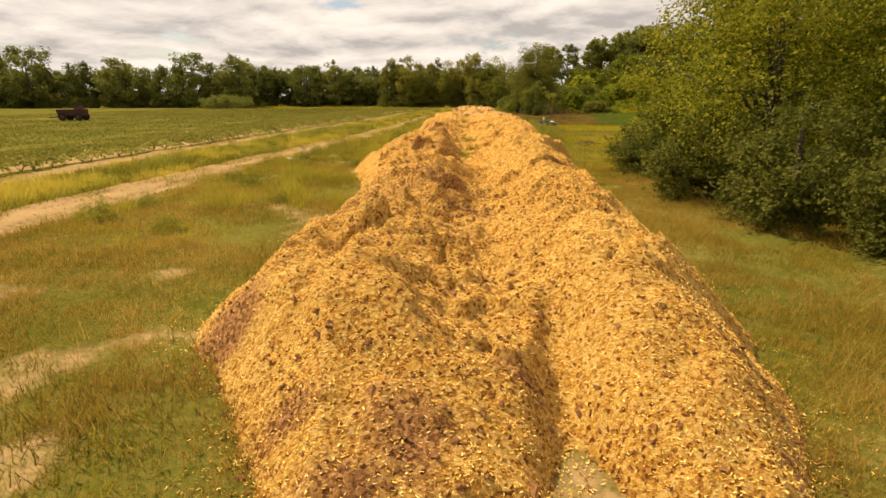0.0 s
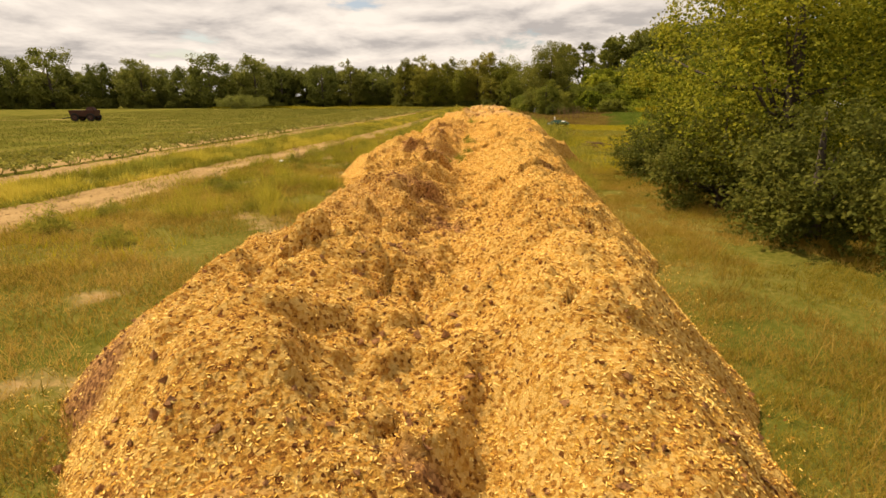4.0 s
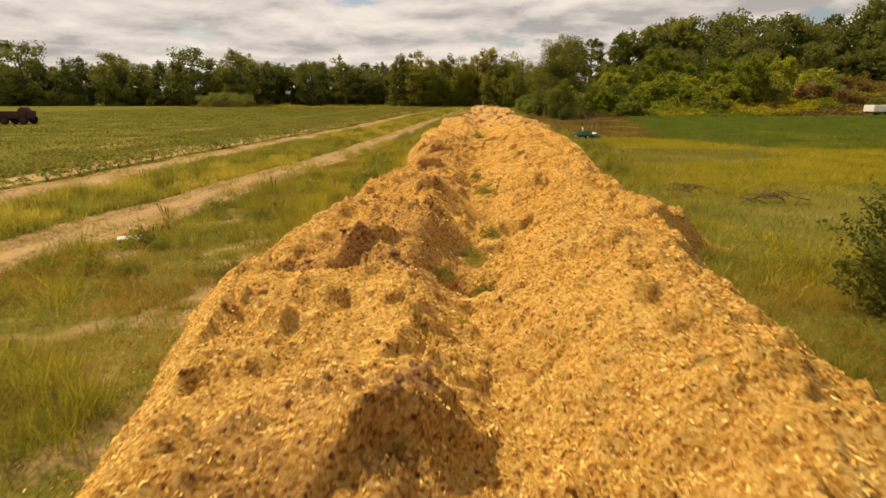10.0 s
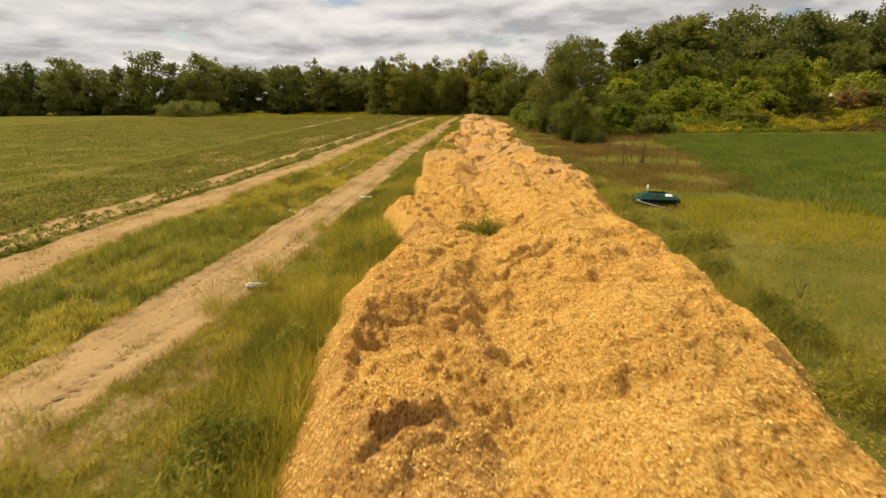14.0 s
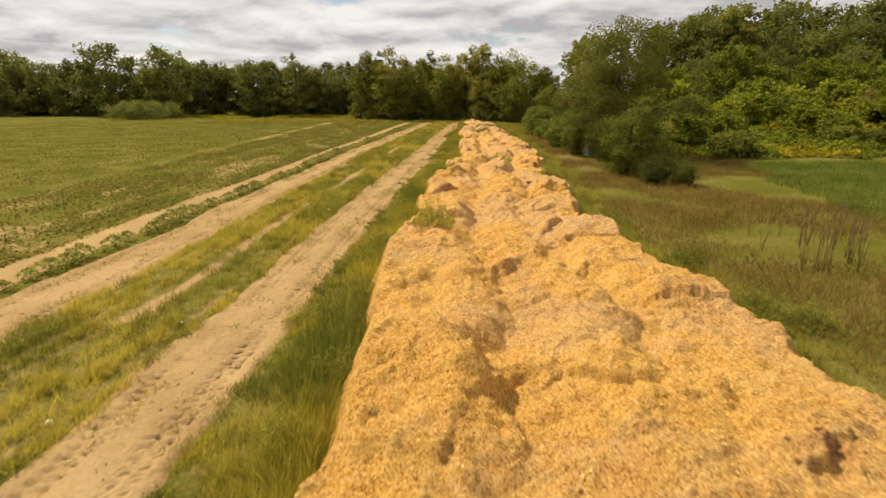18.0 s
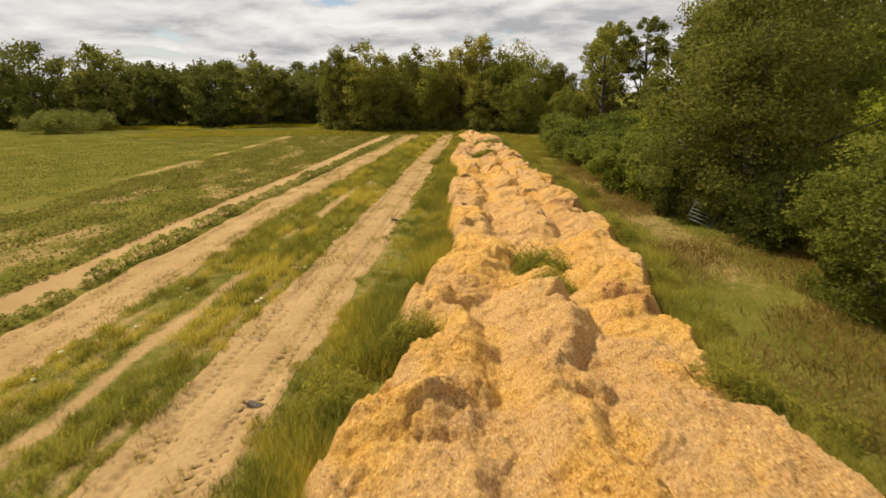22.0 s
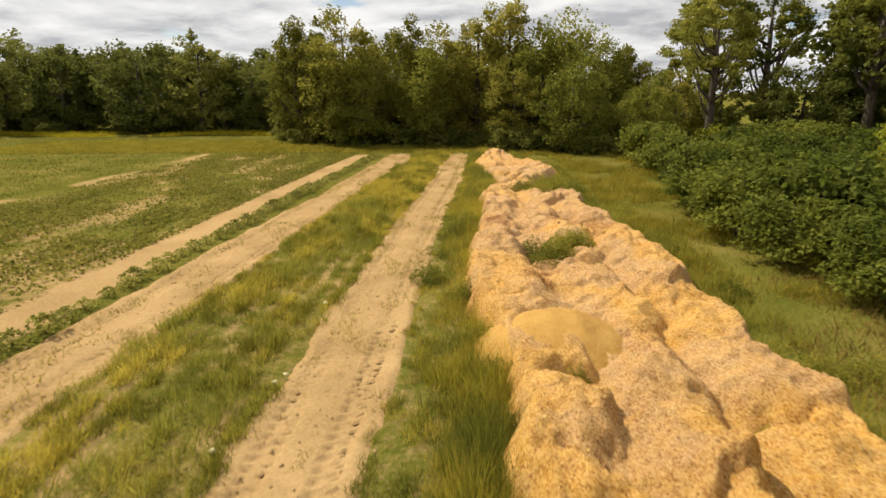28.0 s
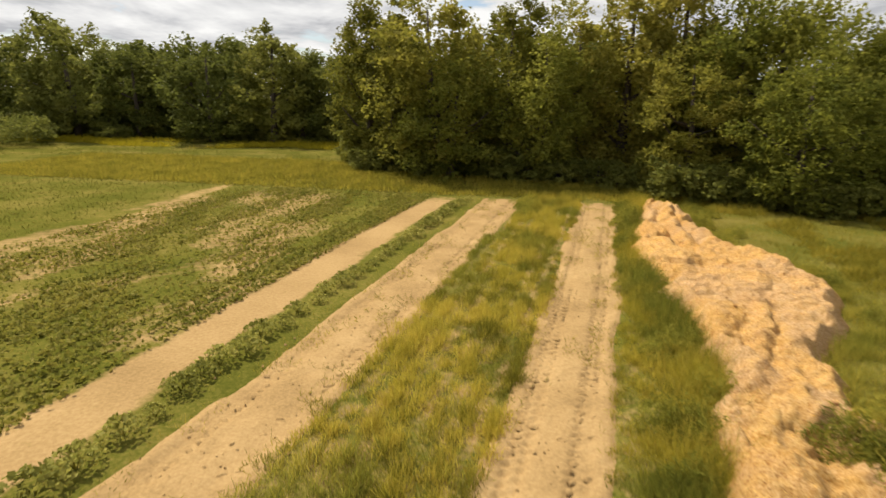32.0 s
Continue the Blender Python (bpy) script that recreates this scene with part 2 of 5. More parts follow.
M_LEAF_B = leaf_material("maple_leaf", (0.138, 0.143, 0.023), (0.230, 0.224, 0.035), (0.36, 0.325, 0.064), glow=0.56, island=0.35)
M_LEAF_C = leaf_material("vine_leaf", (0.052, 0.072, 0.009), (0.130, 0.158, 0.014), (0.36, 0.355, 0.036), glow=0.5, island=0.8)
M_VINE = leaf_material("bank_vine_leaf", (0.095, 0.125, 0.013), (0.215, 0.250, 0.022), (0.42, 0.42, 0.045), glow=0.55)
M_SUMAC = leaf_material("sumac_leaf", (0.075, 0.098, 0.015), (0.150, 0.178, 0.026), (0.26, 0.275, 0.045), glow=0.5, island=0.3)
M_LEAF_D = leaf_material("pine_needles", (0.100, 0.118, 0.020), (0.195, 0.205, 0.034), (0.33, 0.32, 0.060), glow=0.56)
M_LEAF_F = leaf_material("far_leaf", (0.094, 0.112, 0.024), (0.146, 0.164, 0.034), (0.22, 0.228, 0.050), glow=0.5, island=0.2)
M_LEAF_G = leaf_material("far_olive_leaf", (0.112, 0.125, 0.026), (0.172, 0.183, 0.037), (0.25, 0.252, 0.054), glow=0.5, island=0.2)
M_LEAF_E = leaf_material("dark_oak_leaf", (0.056, 0.072, 0.013), (0.112, 0.127, 0.022), (0.205, 0.208, 0.040), glow=0.5)
M_BARK = material("bark", [(0.1, (0.028, 0.020, 0.013)), (0.5, (0.075, 0.057, 0.040)), (0.9, (0.15, 0.125, 0.095))], scale=2, fine=18, bump=0.8, bump_scale=12, bump_dist=0.04, stretch=(3, 3, 0.6), thing=0.3)


# ---- geometry tools ----
rng = np.random.default_rng(7)


def lattice(ix, iy, seed):
    h = (ix.astype(np.int64) * 374761393 + iy.astype(np.int64) * 668265263 + seed * 974711) & 0x7FFFFFFF
    h = ((h ^ (h >> 13)) * 1274126177) & 0x7FFFFFFF
    return ((h ^ (h >> 16)) & 0xFFFF) / 65535.0


def vnoise(x, y, seed=0):
    """Smooth value noise, 0 to 1."""
    ix, iy = np.floor(x), np.floor(y)
    fx, fy = x - ix, y - iy
    fx, fy = fx * fx * fx * (fx * (fx * 6 - 15) + 10), fy * fy * fy * (fy * (fy * 6 - 15) + 10)
    a, b = lattice(ix, iy, seed), lattice(ix + 1, iy, seed)
    c, d = lattice(ix, iy + 1, seed), lattice(ix + 1, iy + 1, seed)
    return (a + (b - a) * fx) * (1 - fy) + (c + (d - c) * fx) * fy


def fbm(x, y, octaves=4, seed=0, gain=0.5):
    s, amp, tot = 0.0, 1.0, 0.0
    for k in range(octaves):
        s = s + amp * vnoise(x * 2**k + 17.3 * k, y * 2**k - 9.1 * k, seed + k)
        tot += amp
        amp *= gain
    return s / tot


def np_mesh(name, verts, faces, mat_, smooth=False):
    """A mesh from an array of places and one or more arrays of faces with a fixed number of corners each."""
    me = bpy.data.meshes.new(name)
    faces = faces if isinstance(faces, (list, tuple)) else [faces]
    me.vertices.add(len(verts))
    me.vertices.foreach_set("co", np.ascontiguousarray(verts, dtype=np.float32).ravel())
    loops = np.concatenate([f.ravel() for f in faces]).astype(np.int32)
    counts = np.concatenate([np.full(len(f), f.shape[1]) for f in faces])
    starts = np.r_[0, np.cumsum(counts)[:-1]].astype(np.int32)
    me.loops.add(len(loops))
    me.loops.foreach_set("vertex_index", loops)
    me.polygons.add(len(counts))
    me.polygons.foreach_set("loop_start", starts)
    me.update(calc_edges=True)
    me.polygons.foreach_set("use_smooth", np.full(len(counts), smooth))
    me.materials.append(mat_)
    return me


def grid_faces(nx, ny):
    i = np.arange(nx * ny).reshape(ny, nx)
    return np.stack([i[:-1, :-1], i[:-1, 1:], i[1:, 1:], i[1:, :-1]], -1).reshape(-1, 4)


def part(name, me, parent, label=""):
    if isinstance(me, bmesh.types.BMesh):
        bm, me = me, bpy.data.meshes.new(name)
        bm.to_mesh(me)
        bm.free()
    ob = new(name, me)
    ob.parent = parent
    return tagged(ob, label)


def tube_arrays(points, radii, sides=7):
    """A tapered tube along points; returns verts, quads."""
    P, n = np.array(points, float), len(points)
    vs = []
    for k in range(n):
        d = P[min(k + 1, n - 1)] - P[max(k - 1, 0)]
        d /= np.linalg.norm(d) + 1e-9
        a = np.cross(d, (0.31, 0.95, 0.1))
        a /= np.linalg.norm(a) + 1e-9
        b = np.cross(d, a)
        ang = np.linspace(0, 2 * np.pi, sides, endpoint=False)
        vs.append(P[k] + radii[k] * (np.cos(ang)[:, None] * a + np.sin(ang)[:, None] * b))
    v = np.concatenate(vs)
    q = []
    for k in range(n - 1):
        for s in range(sides):
            q.append((k * sides + s, k * sides + (s + 1) % sides, (k + 1) * sides + (s + 1) % sides, (k + 1) * sides + s))
    return v, np.array(q)


def tube(name, points, radii, mat_, parent, sides=7, label=""):
    v, q = tube_arrays(points, radii, sides)
    caps = np.array([list(range(sides))[::-1], list(range(len(v) - sides, len(v)))])
    return part(name, np_mesh(name, v, [q, caps], mat_, True), parent, label)


def leaf_arrays(centres, size, r, droop=0.3, aspect=0.6):
    """A folded leaf, two triangles wide, at each place, turned at random."""
    n = len(centres)
    d = r.normal(size=(n, 3))
    d[:, 2] = d[:, 2] * 0.6 - droop
    d /= np.linalg.norm(d, axis=1)[:, None]
    s = np.cross(d, r.normal(size=(n, 3)))
    s /= np.linalg.norm(s, axis=1)[:, None] + 1e-9
    up = np.cross(d, s)
    L = (size * r.uniform(0.6, 1.4, n))[:, None]
    a = centres - d * L * 0.5
    b = centres + s * L * aspect * 0.5 + up * L * 0.12
    c = centres + d * L * 0.5
    e = centres - s * L * aspect * 0.5 + up * L * 0.12
    v = np.stack([a, b, c, e], 1).reshape(-1, 3)
    return v, np.arange(4 * n).reshape(n, 4)


def blade_arrays(x, y, z, height, width, r, lean=0.35):
    """One leaning blade of grass at each place."""
    n = len(x)
    ang = r.uniform(0, 2 * np.pi, n)
    side = np.stack([np.cos(ang), np.sin(ang), np.zeros(n)], 1) * (width * r.uniform(0.6, 1.4, n))[:, None] * 0.5
    bend = r.uniform(0, 2 * np.pi, n)
    off = np.stack([np.cos(bend), np.sin(bend), np.zeros(n)], 1) * (height * r.uniform(0.1, 2.4 * lean, n))[:, None]
    h = height * r.uniform(0.5, 1.3, n)
    base = np.stack([x, y, z], 1)
    tip = base + off + np.stack([0 * h, 0 * h, h], 1)
    low = r.uniform(0, 0.35, n)[:, None] * (tip - base) + base
    v = np.stack([low - side, low + side, tip], 1).reshape(-1, 3)
    return v, np.arange(3 * n).reshape(n, 3)


# ---- the plan: edges along the windrow, by distance y ----
PLAN_Y = [-6, 3, 8, 14, 24, 30, 37, 45, 58, 66, 76, 86, 98, 110, 120, 128, 135, 142, 150, 160]
PILE_Y = [-6, 1.6, 3.0, 4.2, 9, 12, 17.5, 20, 20.7, 21.6, 22.2, 29, 36, 40, 44, 47, 54, 61, 65, 69, 72, 74, 77.5, 81, 85, 92, 98, 101, 104, 108, 112, 117, 119, 122, 125, 127.5, 129, 131.5, 134, 136.5, 139, 141, 146, 151]
PILE_L = [-0.6, -0.5, -1.1, -2.0, -1.9, -1.5, -2.5, -2.1, -2.0, -1.95, -1.9, -1.4, -1.8, -0.8, -2.0, -1.0, -1.0, -1.2, -0.3, -0.7, -0.2, -0.3, 0.5, 0.4, 1.8, 2.2, 1.5, 2.5, 2.6, 2.7, 2.35, 2.5, 2.6, 3.1, 3.1, 3.6, 4.0, 4.3, 4.0, 3.8, 3.6, 3.5, 4.4, 5.1]
PILE_R = [2.2, 2.35, 3.0, 3.3, 3.8, 4.15, 4.4, 4.75, 5.6, 5.3, 4.75, 5.4, 6.4, 6.5, 6.3, 6.9, 7.2, 6.7, 6.3, 6.4, 7.0, 7.2, 6.8, 7.2, 7.9, 8.0, 8.1, 8.4, 8.0, 7.6, 8.0, 8.6, 8.2, 7.7, 8.2, 7.4, 6.3, 6.6, 8.4, 9.0, 8.7, 6.9, 6.7, 6.8]
LANE1 = [-9.2, -8.9, -8.5, -8.0, -6.8, -6.1, -5.0, -4.5, -3.6, -3.3, -2.6, -1.9, -1.0, -0.3, 0.2, 0.9, 1.5, 2.0, 2.6, 3.2]
LANE2 = [-13.2, -13.0, -12.8, -12.6, -12.2, -11.8, -11.2, -10.6, -9.2, -8.7, -8.3, -7.7, -7.1, -6.0, -5.2, -4.5, -3.9, -3.4, -2.8, -2.2]
SAND3 = [-15.6, -15.4, -15.2, -15.0, -14.6, -14.2, -13.8, -13.2, -11.8, -11.4, -10.8, -10.2, -9.7, -8.6, -8.2, -7.8, -7.4, -7.0, -6.4, -5.9]


def at_y(values, y):
    return np.interp(y, PLAN_Y, values)


def pile_at(values, y):
    return np.interp(y, PILE_Y, values)


PILE_START, PILE_END = 1.3, 150.5


def smooth_step(a, b, x):
    t = np.clip((x - a) / (b - a), 0, 1)
    return t * t * (3 - 2 * t)


def lane_mask(x, y):
    """1 on bare sand, 0 on overgrown soil."""
    wob = (fbm(x * 0.9, y * 0.5, 3, 31) - 0.5) * 0.9
    m = 1 - smooth_step(0.75, 1.15, np.abs(x - at_y(LANE1, y) + wob * 0.6))
    m = np.maximum(m, 1 - smooth_step(0.85, 1.25, np.abs(x - at_y(LANE2, y) + wob * 0.6)))
    m = np.maximum(m, 0.9 * (1 - smooth_step(0.65, 1.0, np.abs(x - at_y(SAND3, y) + wob * 0.5))))
    m = m * (1 - smooth_step(148, 153, y))
    dry = smooth_step(0.48, 0.66, fbm(x * 0.9, y * 0.9, 4, 77, 0.6)) * (1 - smooth_step(30, 48, y)) * smooth_step(-9, -7, x) * (x < 2)
    m = np.maximum(m, 0.60 * dry)
    strip = (1 - smooth_step(0.3, 0.9, np.abs(x + 21.2 + wob))) * smooth_step(95, 115, y) * (1 - smooth_step(150, 154, y))
    m = np.maximum(m, 0.62 * strip * smooth_step(0.36, 0.52, fbm(x * 0.3, y * 0.3, 3, 151)))
    far = (1 - smooth_step(0.8, 1.6, np.abs(y - 75 - 0.02 * x + wob))) * smooth_step(0.40, 0.52, fbm(x * 0.12, y * 0.12, 2, 152)) * (x < -33) * (x > -110)
    m = np.maximum(m, 0.7 * far)
    la, lb = at_y(LANE2, y) + 0.95, at_y(LANE1, y) - 0.85
    u = (x - la) / (lb - la)
    r7 = np.abs((u * 7 + wob * 0.5) % 1 - 0.5)
    rows = (0.30 + 0.34 * smooth_step(0.20, 0.42, r7) * smooth_step(0.34, 0.58, fbm(x * 1.1, y * 0.45, 3, 15)) + 0.75 * (1 - smooth_step(0.015, 0.06, np.abs(u - 0.5 + wob * 0.05))) * smooth_step(0.40, 0.52, fbm(x * 0, y * 0.22, 2, 5)) * (1 - smooth_step(98, 108, y))) * (u > 0) * (u < 1)
    m = np.maximum(m, rows * smooth_step(34, 54, y) * (1 - smooth_step(146, 150, y)))
    track = (1 - smooth_step(0.5, 1.4, np.abs(x - 10.6 - 0.03 * (y - 90) + wob))) * smooth_step(78, 86, y) * (1 - smooth_step(104, 112, y))
    m = np.maximum(m, 0.48 * track)
    s3 = at_y(SAND3, y)
    crop = (x < s3 - 0.4) * (x > -20.6) * smooth_step(20, 40, y) * (1 - smooth_step(149, 152, y))
    m = np.maximum(m, crop * (0.14 + 0.44 * smooth_step(0.42, 0.62, fbm(x * 0.35, y * 0.2, 4, 131))))
    verge = smooth_step(0.9, 1.1, x - at_y(LANE1, y)) * (x < pile_at(PILE_L, y)) * smooth_step(30, 45, y) * (1 - smooth_step(146, 150, y))
    m = np.maximum(m, 0.34 * verge)
    start = 0.85 * np.exp(-(((x - 1.25) / 0.38) ** 2 + ((y - 1.9) / 0.9) ** 2))
    return np.maximum(m, start)


def ground_z(x, y):
    z = (fbm(x * 0.35, y * 0.35, 3, 11) - 0.5) * 0.16 * (1 - 0.7 * lane_mask(x, y))
    # the berm under the vines, and the wooded bank beyond the meadow
    z = z + 3.0 * smooth_step(89, 112, y) * (1 - smooth_step(115, 128, y)) * smooth_step(18, 27, x)
    return z + 7.0 * smooth_step(40, 120, x - 0.12 * (y - 60)) * smooth_step(40, 120, y)


def lane_bed(x, y):
    """How far the soil sheet drops under the two lanes, which have sheets of their own."""
    d1 = 1 - smooth_step(0.7, 1.2, np.abs(x - at_y(LANE1, y)))
    d2 = 1 - smooth_step(0.8, 1.3, np.abs(x - at_y(LANE2, y)))
    return 0.12 * np.maximum(d1 * smooth_step(8.5, 10, y), d2 * smooth_step(14.5, 16, y)) * (1 - smooth_step(149, 150.5, y))


def make_ground():
    xs = np.concatenate([-np.geomspace(2500, 46, 26), np.arange(-45, -16, 0.5), np.arange(-16, 16, 0.25), np.arange(16, 46, 0.6), np.geomspace(46.5, 2500, 30)])
    ys = np.concatenate([-np.geomspace(2500, 13, 18), np.arange(-12, 0, 0.5), np.arange(0, 156, 0.45), np.arange(156, 190, 0.8), np.geomspace(191, 2500, 24)])
    X, Y = np.meshgrid(xs, ys)
    x, y = X.ravel(), Y.ravel()
    z = ground_z(x, y) - lane_bed(x, y)
    me = np_mesh("ground", np.stack([x, y, z], 1), grid_faces(len(xs), len(ys)), M_GROUND, True)
    a = me.attributes.new("sand", "FLOAT", "POINT")
    a.data.foreach_set("value", lane_mask(x, y).astype(np.float32))
    tagged(new("ground", me), "level sandy farm soil with worn wheel lanes and grass", "ground", kind="structure")


make_ground()


def make_lane(name, lane, half, track, y0, y1, seed, label, step=0.08):
    """A bare lane as a fine sheet with ruts and the prints of tyre lugs, its edges under the soil."""
    us, ys = np.arange(-half, half + 0.01, step), np.arange(y0, y1, step * 1.25)
    U, Y = np.meshgrid(us, ys)
    u, y = U.ravel(), Y.ravel()
    x = at_y(lane, y) + u
    wob = (fbm(x * 0.9, y * 0.5, 3, 31) - 0.5) * 0.55
    z = ground_z(x, y) + 0.012
    for s in (-track, track):
        z = z - 0.035 * np.exp(-((u - s) / 0.22) ** 2)
        for side in (-0.12, 0.12):
            beat = np.cos(2 * np.pi * (y / 0.26 + (0.5 if side > 0 else 0) + 0.8 * (u - s) * np.sign(side)))
            there = smooth_step(0.28, 0.44, fbm(x * 0.5, y * 0.35, 2, seed + 3 + int(s * 10)))
            z = z - 0.07 * smooth_step(0.25, 0.75, beat) * np.exp(-((u - s - side) / 0.085) ** 2) * there
    edge = smooth_step(half - 0.55, half - 0.1, np.abs(u + wob))
    z = z - 0.14 * edge
    z = z + (fbm(x * 4, y * 1.5, 2, seed + 5) - 0.5) * 0.03 - 0.018 * smooth_step(0.60, 0.72, fbm(x * 4.6, y * 4.6, 2, seed + 9))
    me = np_mesh(name, np.stack([x, y, z], 1), grid_faces(len(us), len(ys)), M_LANE, True)
    ob = tagged(new(name, me), label, "lane", kind="structure")
    # sand pressed up between the lugs, and crumbs
    r = np.random.default_rng(seed)
    ly = np.arange(y0 + 1, y1 - 1, 0.23)
    bars = []
    for s in (-track - 0.13, -track + 0.13, track - 0.13, track + 0.13):
        keep = fbm(ly * 0.5, ly * 0 + s * 3, 2, seed + 3) + r.normal(size=len(ly)) * 0.08 > 0.44
        yy = ly[keep] + (0.115 if s in (-track + 0.13, track - 0.13) else 0) + r.normal(size=keep.sum()) * 0.025
        bars.append(np.stack([np.full(len(yy), s) + r.normal(size=len(yy)) * 0.02, yy, r.uniform(0.07, 0.12, len(yy)), r.uniform(0.035, 0.06, len(yy)), r.uniform(0.014, 0.03, len(yy)), np.sign(s) * 0.5 + r.normal(size=len(yy)) * 0.2], 1))
    n = int((y1 - y0) * 12)
    bars.append(np.stack([r.normal(size=n) * half * 0.42, r.uniform(y0 + 1, y1 - 1, n), r.uniform(0.012, 0.04, n), r.uniform(0.012, 0.035, n), r.uniform(0.008, 0.024, n), r.uniform(0, 3, n)], 1))
    u, y, sx, sy, h, turn = np.concatenate(bars).T
    x = at_y(lane, y) + u
    z0 = ground_z(x, y) + 0.012 - 0.045 * np.exp(-((np.abs(u) - track) / 0.22) ** 2)
    cs, sn = np.cos(turn), np.sin(turn)
    cor = []
    for lx, ly_, up, k in ((-1, -1, 0, 1), (1, -1, 0, 1), (1, 1, 0, 1), (-1, 1, 0, 1), (-1, -1, 1, 0.5), (1, -1, 1, 0.5), (1, 1, 1, 0.5), (-1, 1, 1, 0.5)):
        px, py = lx * sx * k * r.uniform(0.8, 1.2, len(x)), ly_ * sy * k * r.uniform(0.8, 1.2, len(x))
        cor.append(np.stack([x + px * cs - py * sn, y + px * sn + py * cs, z0 - 0.02 + up * (h + 0.02) * r.uniform(0.7, 1.2, len(x))], 1))
    v = np.stack(cor, 1).reshape(-1, 3)
    q = np.array([(4, 5, 6, 7), (0, 1, 5, 4), (1, 2, 6, 5), (2, 3, 7, 6), (3, 0, 4, 7)])
    f = (np.arange(len(x))[:, None, None] * 8 + q[None]).reshape(-1, 4)
    tagged(part("tread_prints", np_mesh("tread_prints", v, f, M_LANE, True), ob, "crumbled sand of tyre tread prints"), kind="stuff")


make_lane("sand_lane_1", LANE1, 1.45, 0.52, 8, 151, 201, "sandy wheel lane printed with tyre treads", 0.052)
make_lane("sand_lane_2", LANE2, 1.55, 0.62, 14, 151, 211, "sandy lane printed with tyre treads beside the crop")


# ---- the windrow of wood chips ----
# hollows in the windrow where weeds grow: x, y, radius
HOLLOWS = [(0.7, 17.7, 0.45), (1.2, 21.5, 0.5), (1.4, 24.8, 0.5), (1.3, 26.6, 0.5), (1.3, 40.9, 0.6), (0.6, 63.3, 0.9), (4.5, 84.0, 0.9), (4.7, 81.7, 0.7), (3.8, 107.4, 0.4),
           (5.0, 115.2, 1.2), (6.3, 106.1, 0.5), (6.0, 127.4, 1.25), (6.1, 120.4, 0.5), (1.0, 78.6, 0.7), (6.9, 76.4, 0.6)]
# patches of dark brown mulch, and shade on ledge faces painted as colour: x, y, radius
DARKS = [(0.2, 9.6, 0.8), (0.8, 8.5, 0.4), (0.4, 6.7, 0.5), (0.2, 2.2, 0.5), (-0.6, 2.5, 0.3), (0.9, 2.9, 0.25), (-1.6, 4.0, 0.45), (-0.6, 17.7, 0.5), (0.5, 13.9, 0.45), (2.8, 11.5, 0.25), (-1.2, 17.6, 0.4), (0.25, 17.2, 0.5), (0.2, 21.4, 0.45), (-0.2, 28.4, 0.5), (3.7, 24.4, 0.4), (0.0, 30.4, 0.6),
         (-0.3, 27.6, 0.5), (5.2, 37.6, 0.7), (-0.3, 40.7, 1.0), (5.3, 50.8, 0.5), (-0.5, 65.8, 0.6), (0.8, 70.0, 0.7), (6.3, 79.9, 0.6), (5.9, 80.6, 0.9), (6.6, 92.0, 1.3), (2.8, 100.2, 0.5),
         (4.4, 113.3, 0.5), (3.9, 111.8, 0.5), (3.3, 118.6, 1.2), (6.2, 118.6, 1.6), (-1.6, 4.2, 0.4), (-0.1, 1.9, 0.35)]


# clods that end in a short drop: x, y, radius
LEDGES = [(0.5, 13.7, 0.6), (0.4, 9.3, 0.5), (-0.5, 17.7, 0.5), (1.5, 52.6, 0.7), (-0.6, 41.1, 0.7), (-0.5, 6.2, 0.5), (0.0, 30.4, 0.6), (-0.3, 27.6, 0.5), (0.2, 21.4, 0.45), (5.3, 50.8, 0.6), (-0.5, 65.8, 0.6), (0.8, 70.0, 0.7), (6.3, 79.9, 0.6), (4.4, 80.6, 0.5), (2.5, 88.0, 0.6), (3.0, 100.2, 0.5), (6.0, 96.0, 0.7), (5.0, 104.5, 0.7), (7.0, 111.5, 0.5), (6.6, 123.5, 0.6), (2.2, 58.5, 0.6), (4.2, 62.5, 0.6), (1.4, 75.5, 0.6), (5.4, 70.5, 0.6)]


def spots(x, y, places):
    s = np.zeros_like(x)
    wob = (fbm(x * 1.9, y * 1.9, 3, 83) - 0.5) * 1.1
    for cx, cy, rad in places:
        k = np.abs(y - cy) < 3 * rad
        s[k] = np.maximum(s[k], np.exp(-(((x[k] - cx) / rad + wob[k]) ** 2 + ((y[k] - cy) / (rad * 0.8) - wob[k]) ** 2)))
    return s


def ledges(x, y):
    """Clods of dark mulch that end in a short drop on the side away from the field."""
    s = np.zeros_like(x)
    wob = (fbm(x * 2.6, y * 2.6, 3, 87) - 0.5) * 0.7
    for cx, cy, rad in LEDGES:
        k = np.abs(y - cy) < 3 * rad
        dx, dy = (x[k] - cx) / rad, (y[k] - cy) / (rad * 0.8)
        edge = 1 - smooth_step(-0.05, 0.16, 0.75 * dx - 0.65 * dy + wob[k] * 1.6)
        s[k] = np.maximum(s[k], 0.32 * np.exp(-(dx**2 + dy**2) * 0.8) * edge)
    return s


# the furrow between the two ridges
FURROW_Y = [2, 5, 8, 12, 14, 19, 21, 25, 30, 36, 41, 50]
FURROW_X = [0.85, 0.78, 0.92, 1.10, 1.05, 0.95, 1.15, 1.05, 1.20, 1.40, 1.30, 1.45]


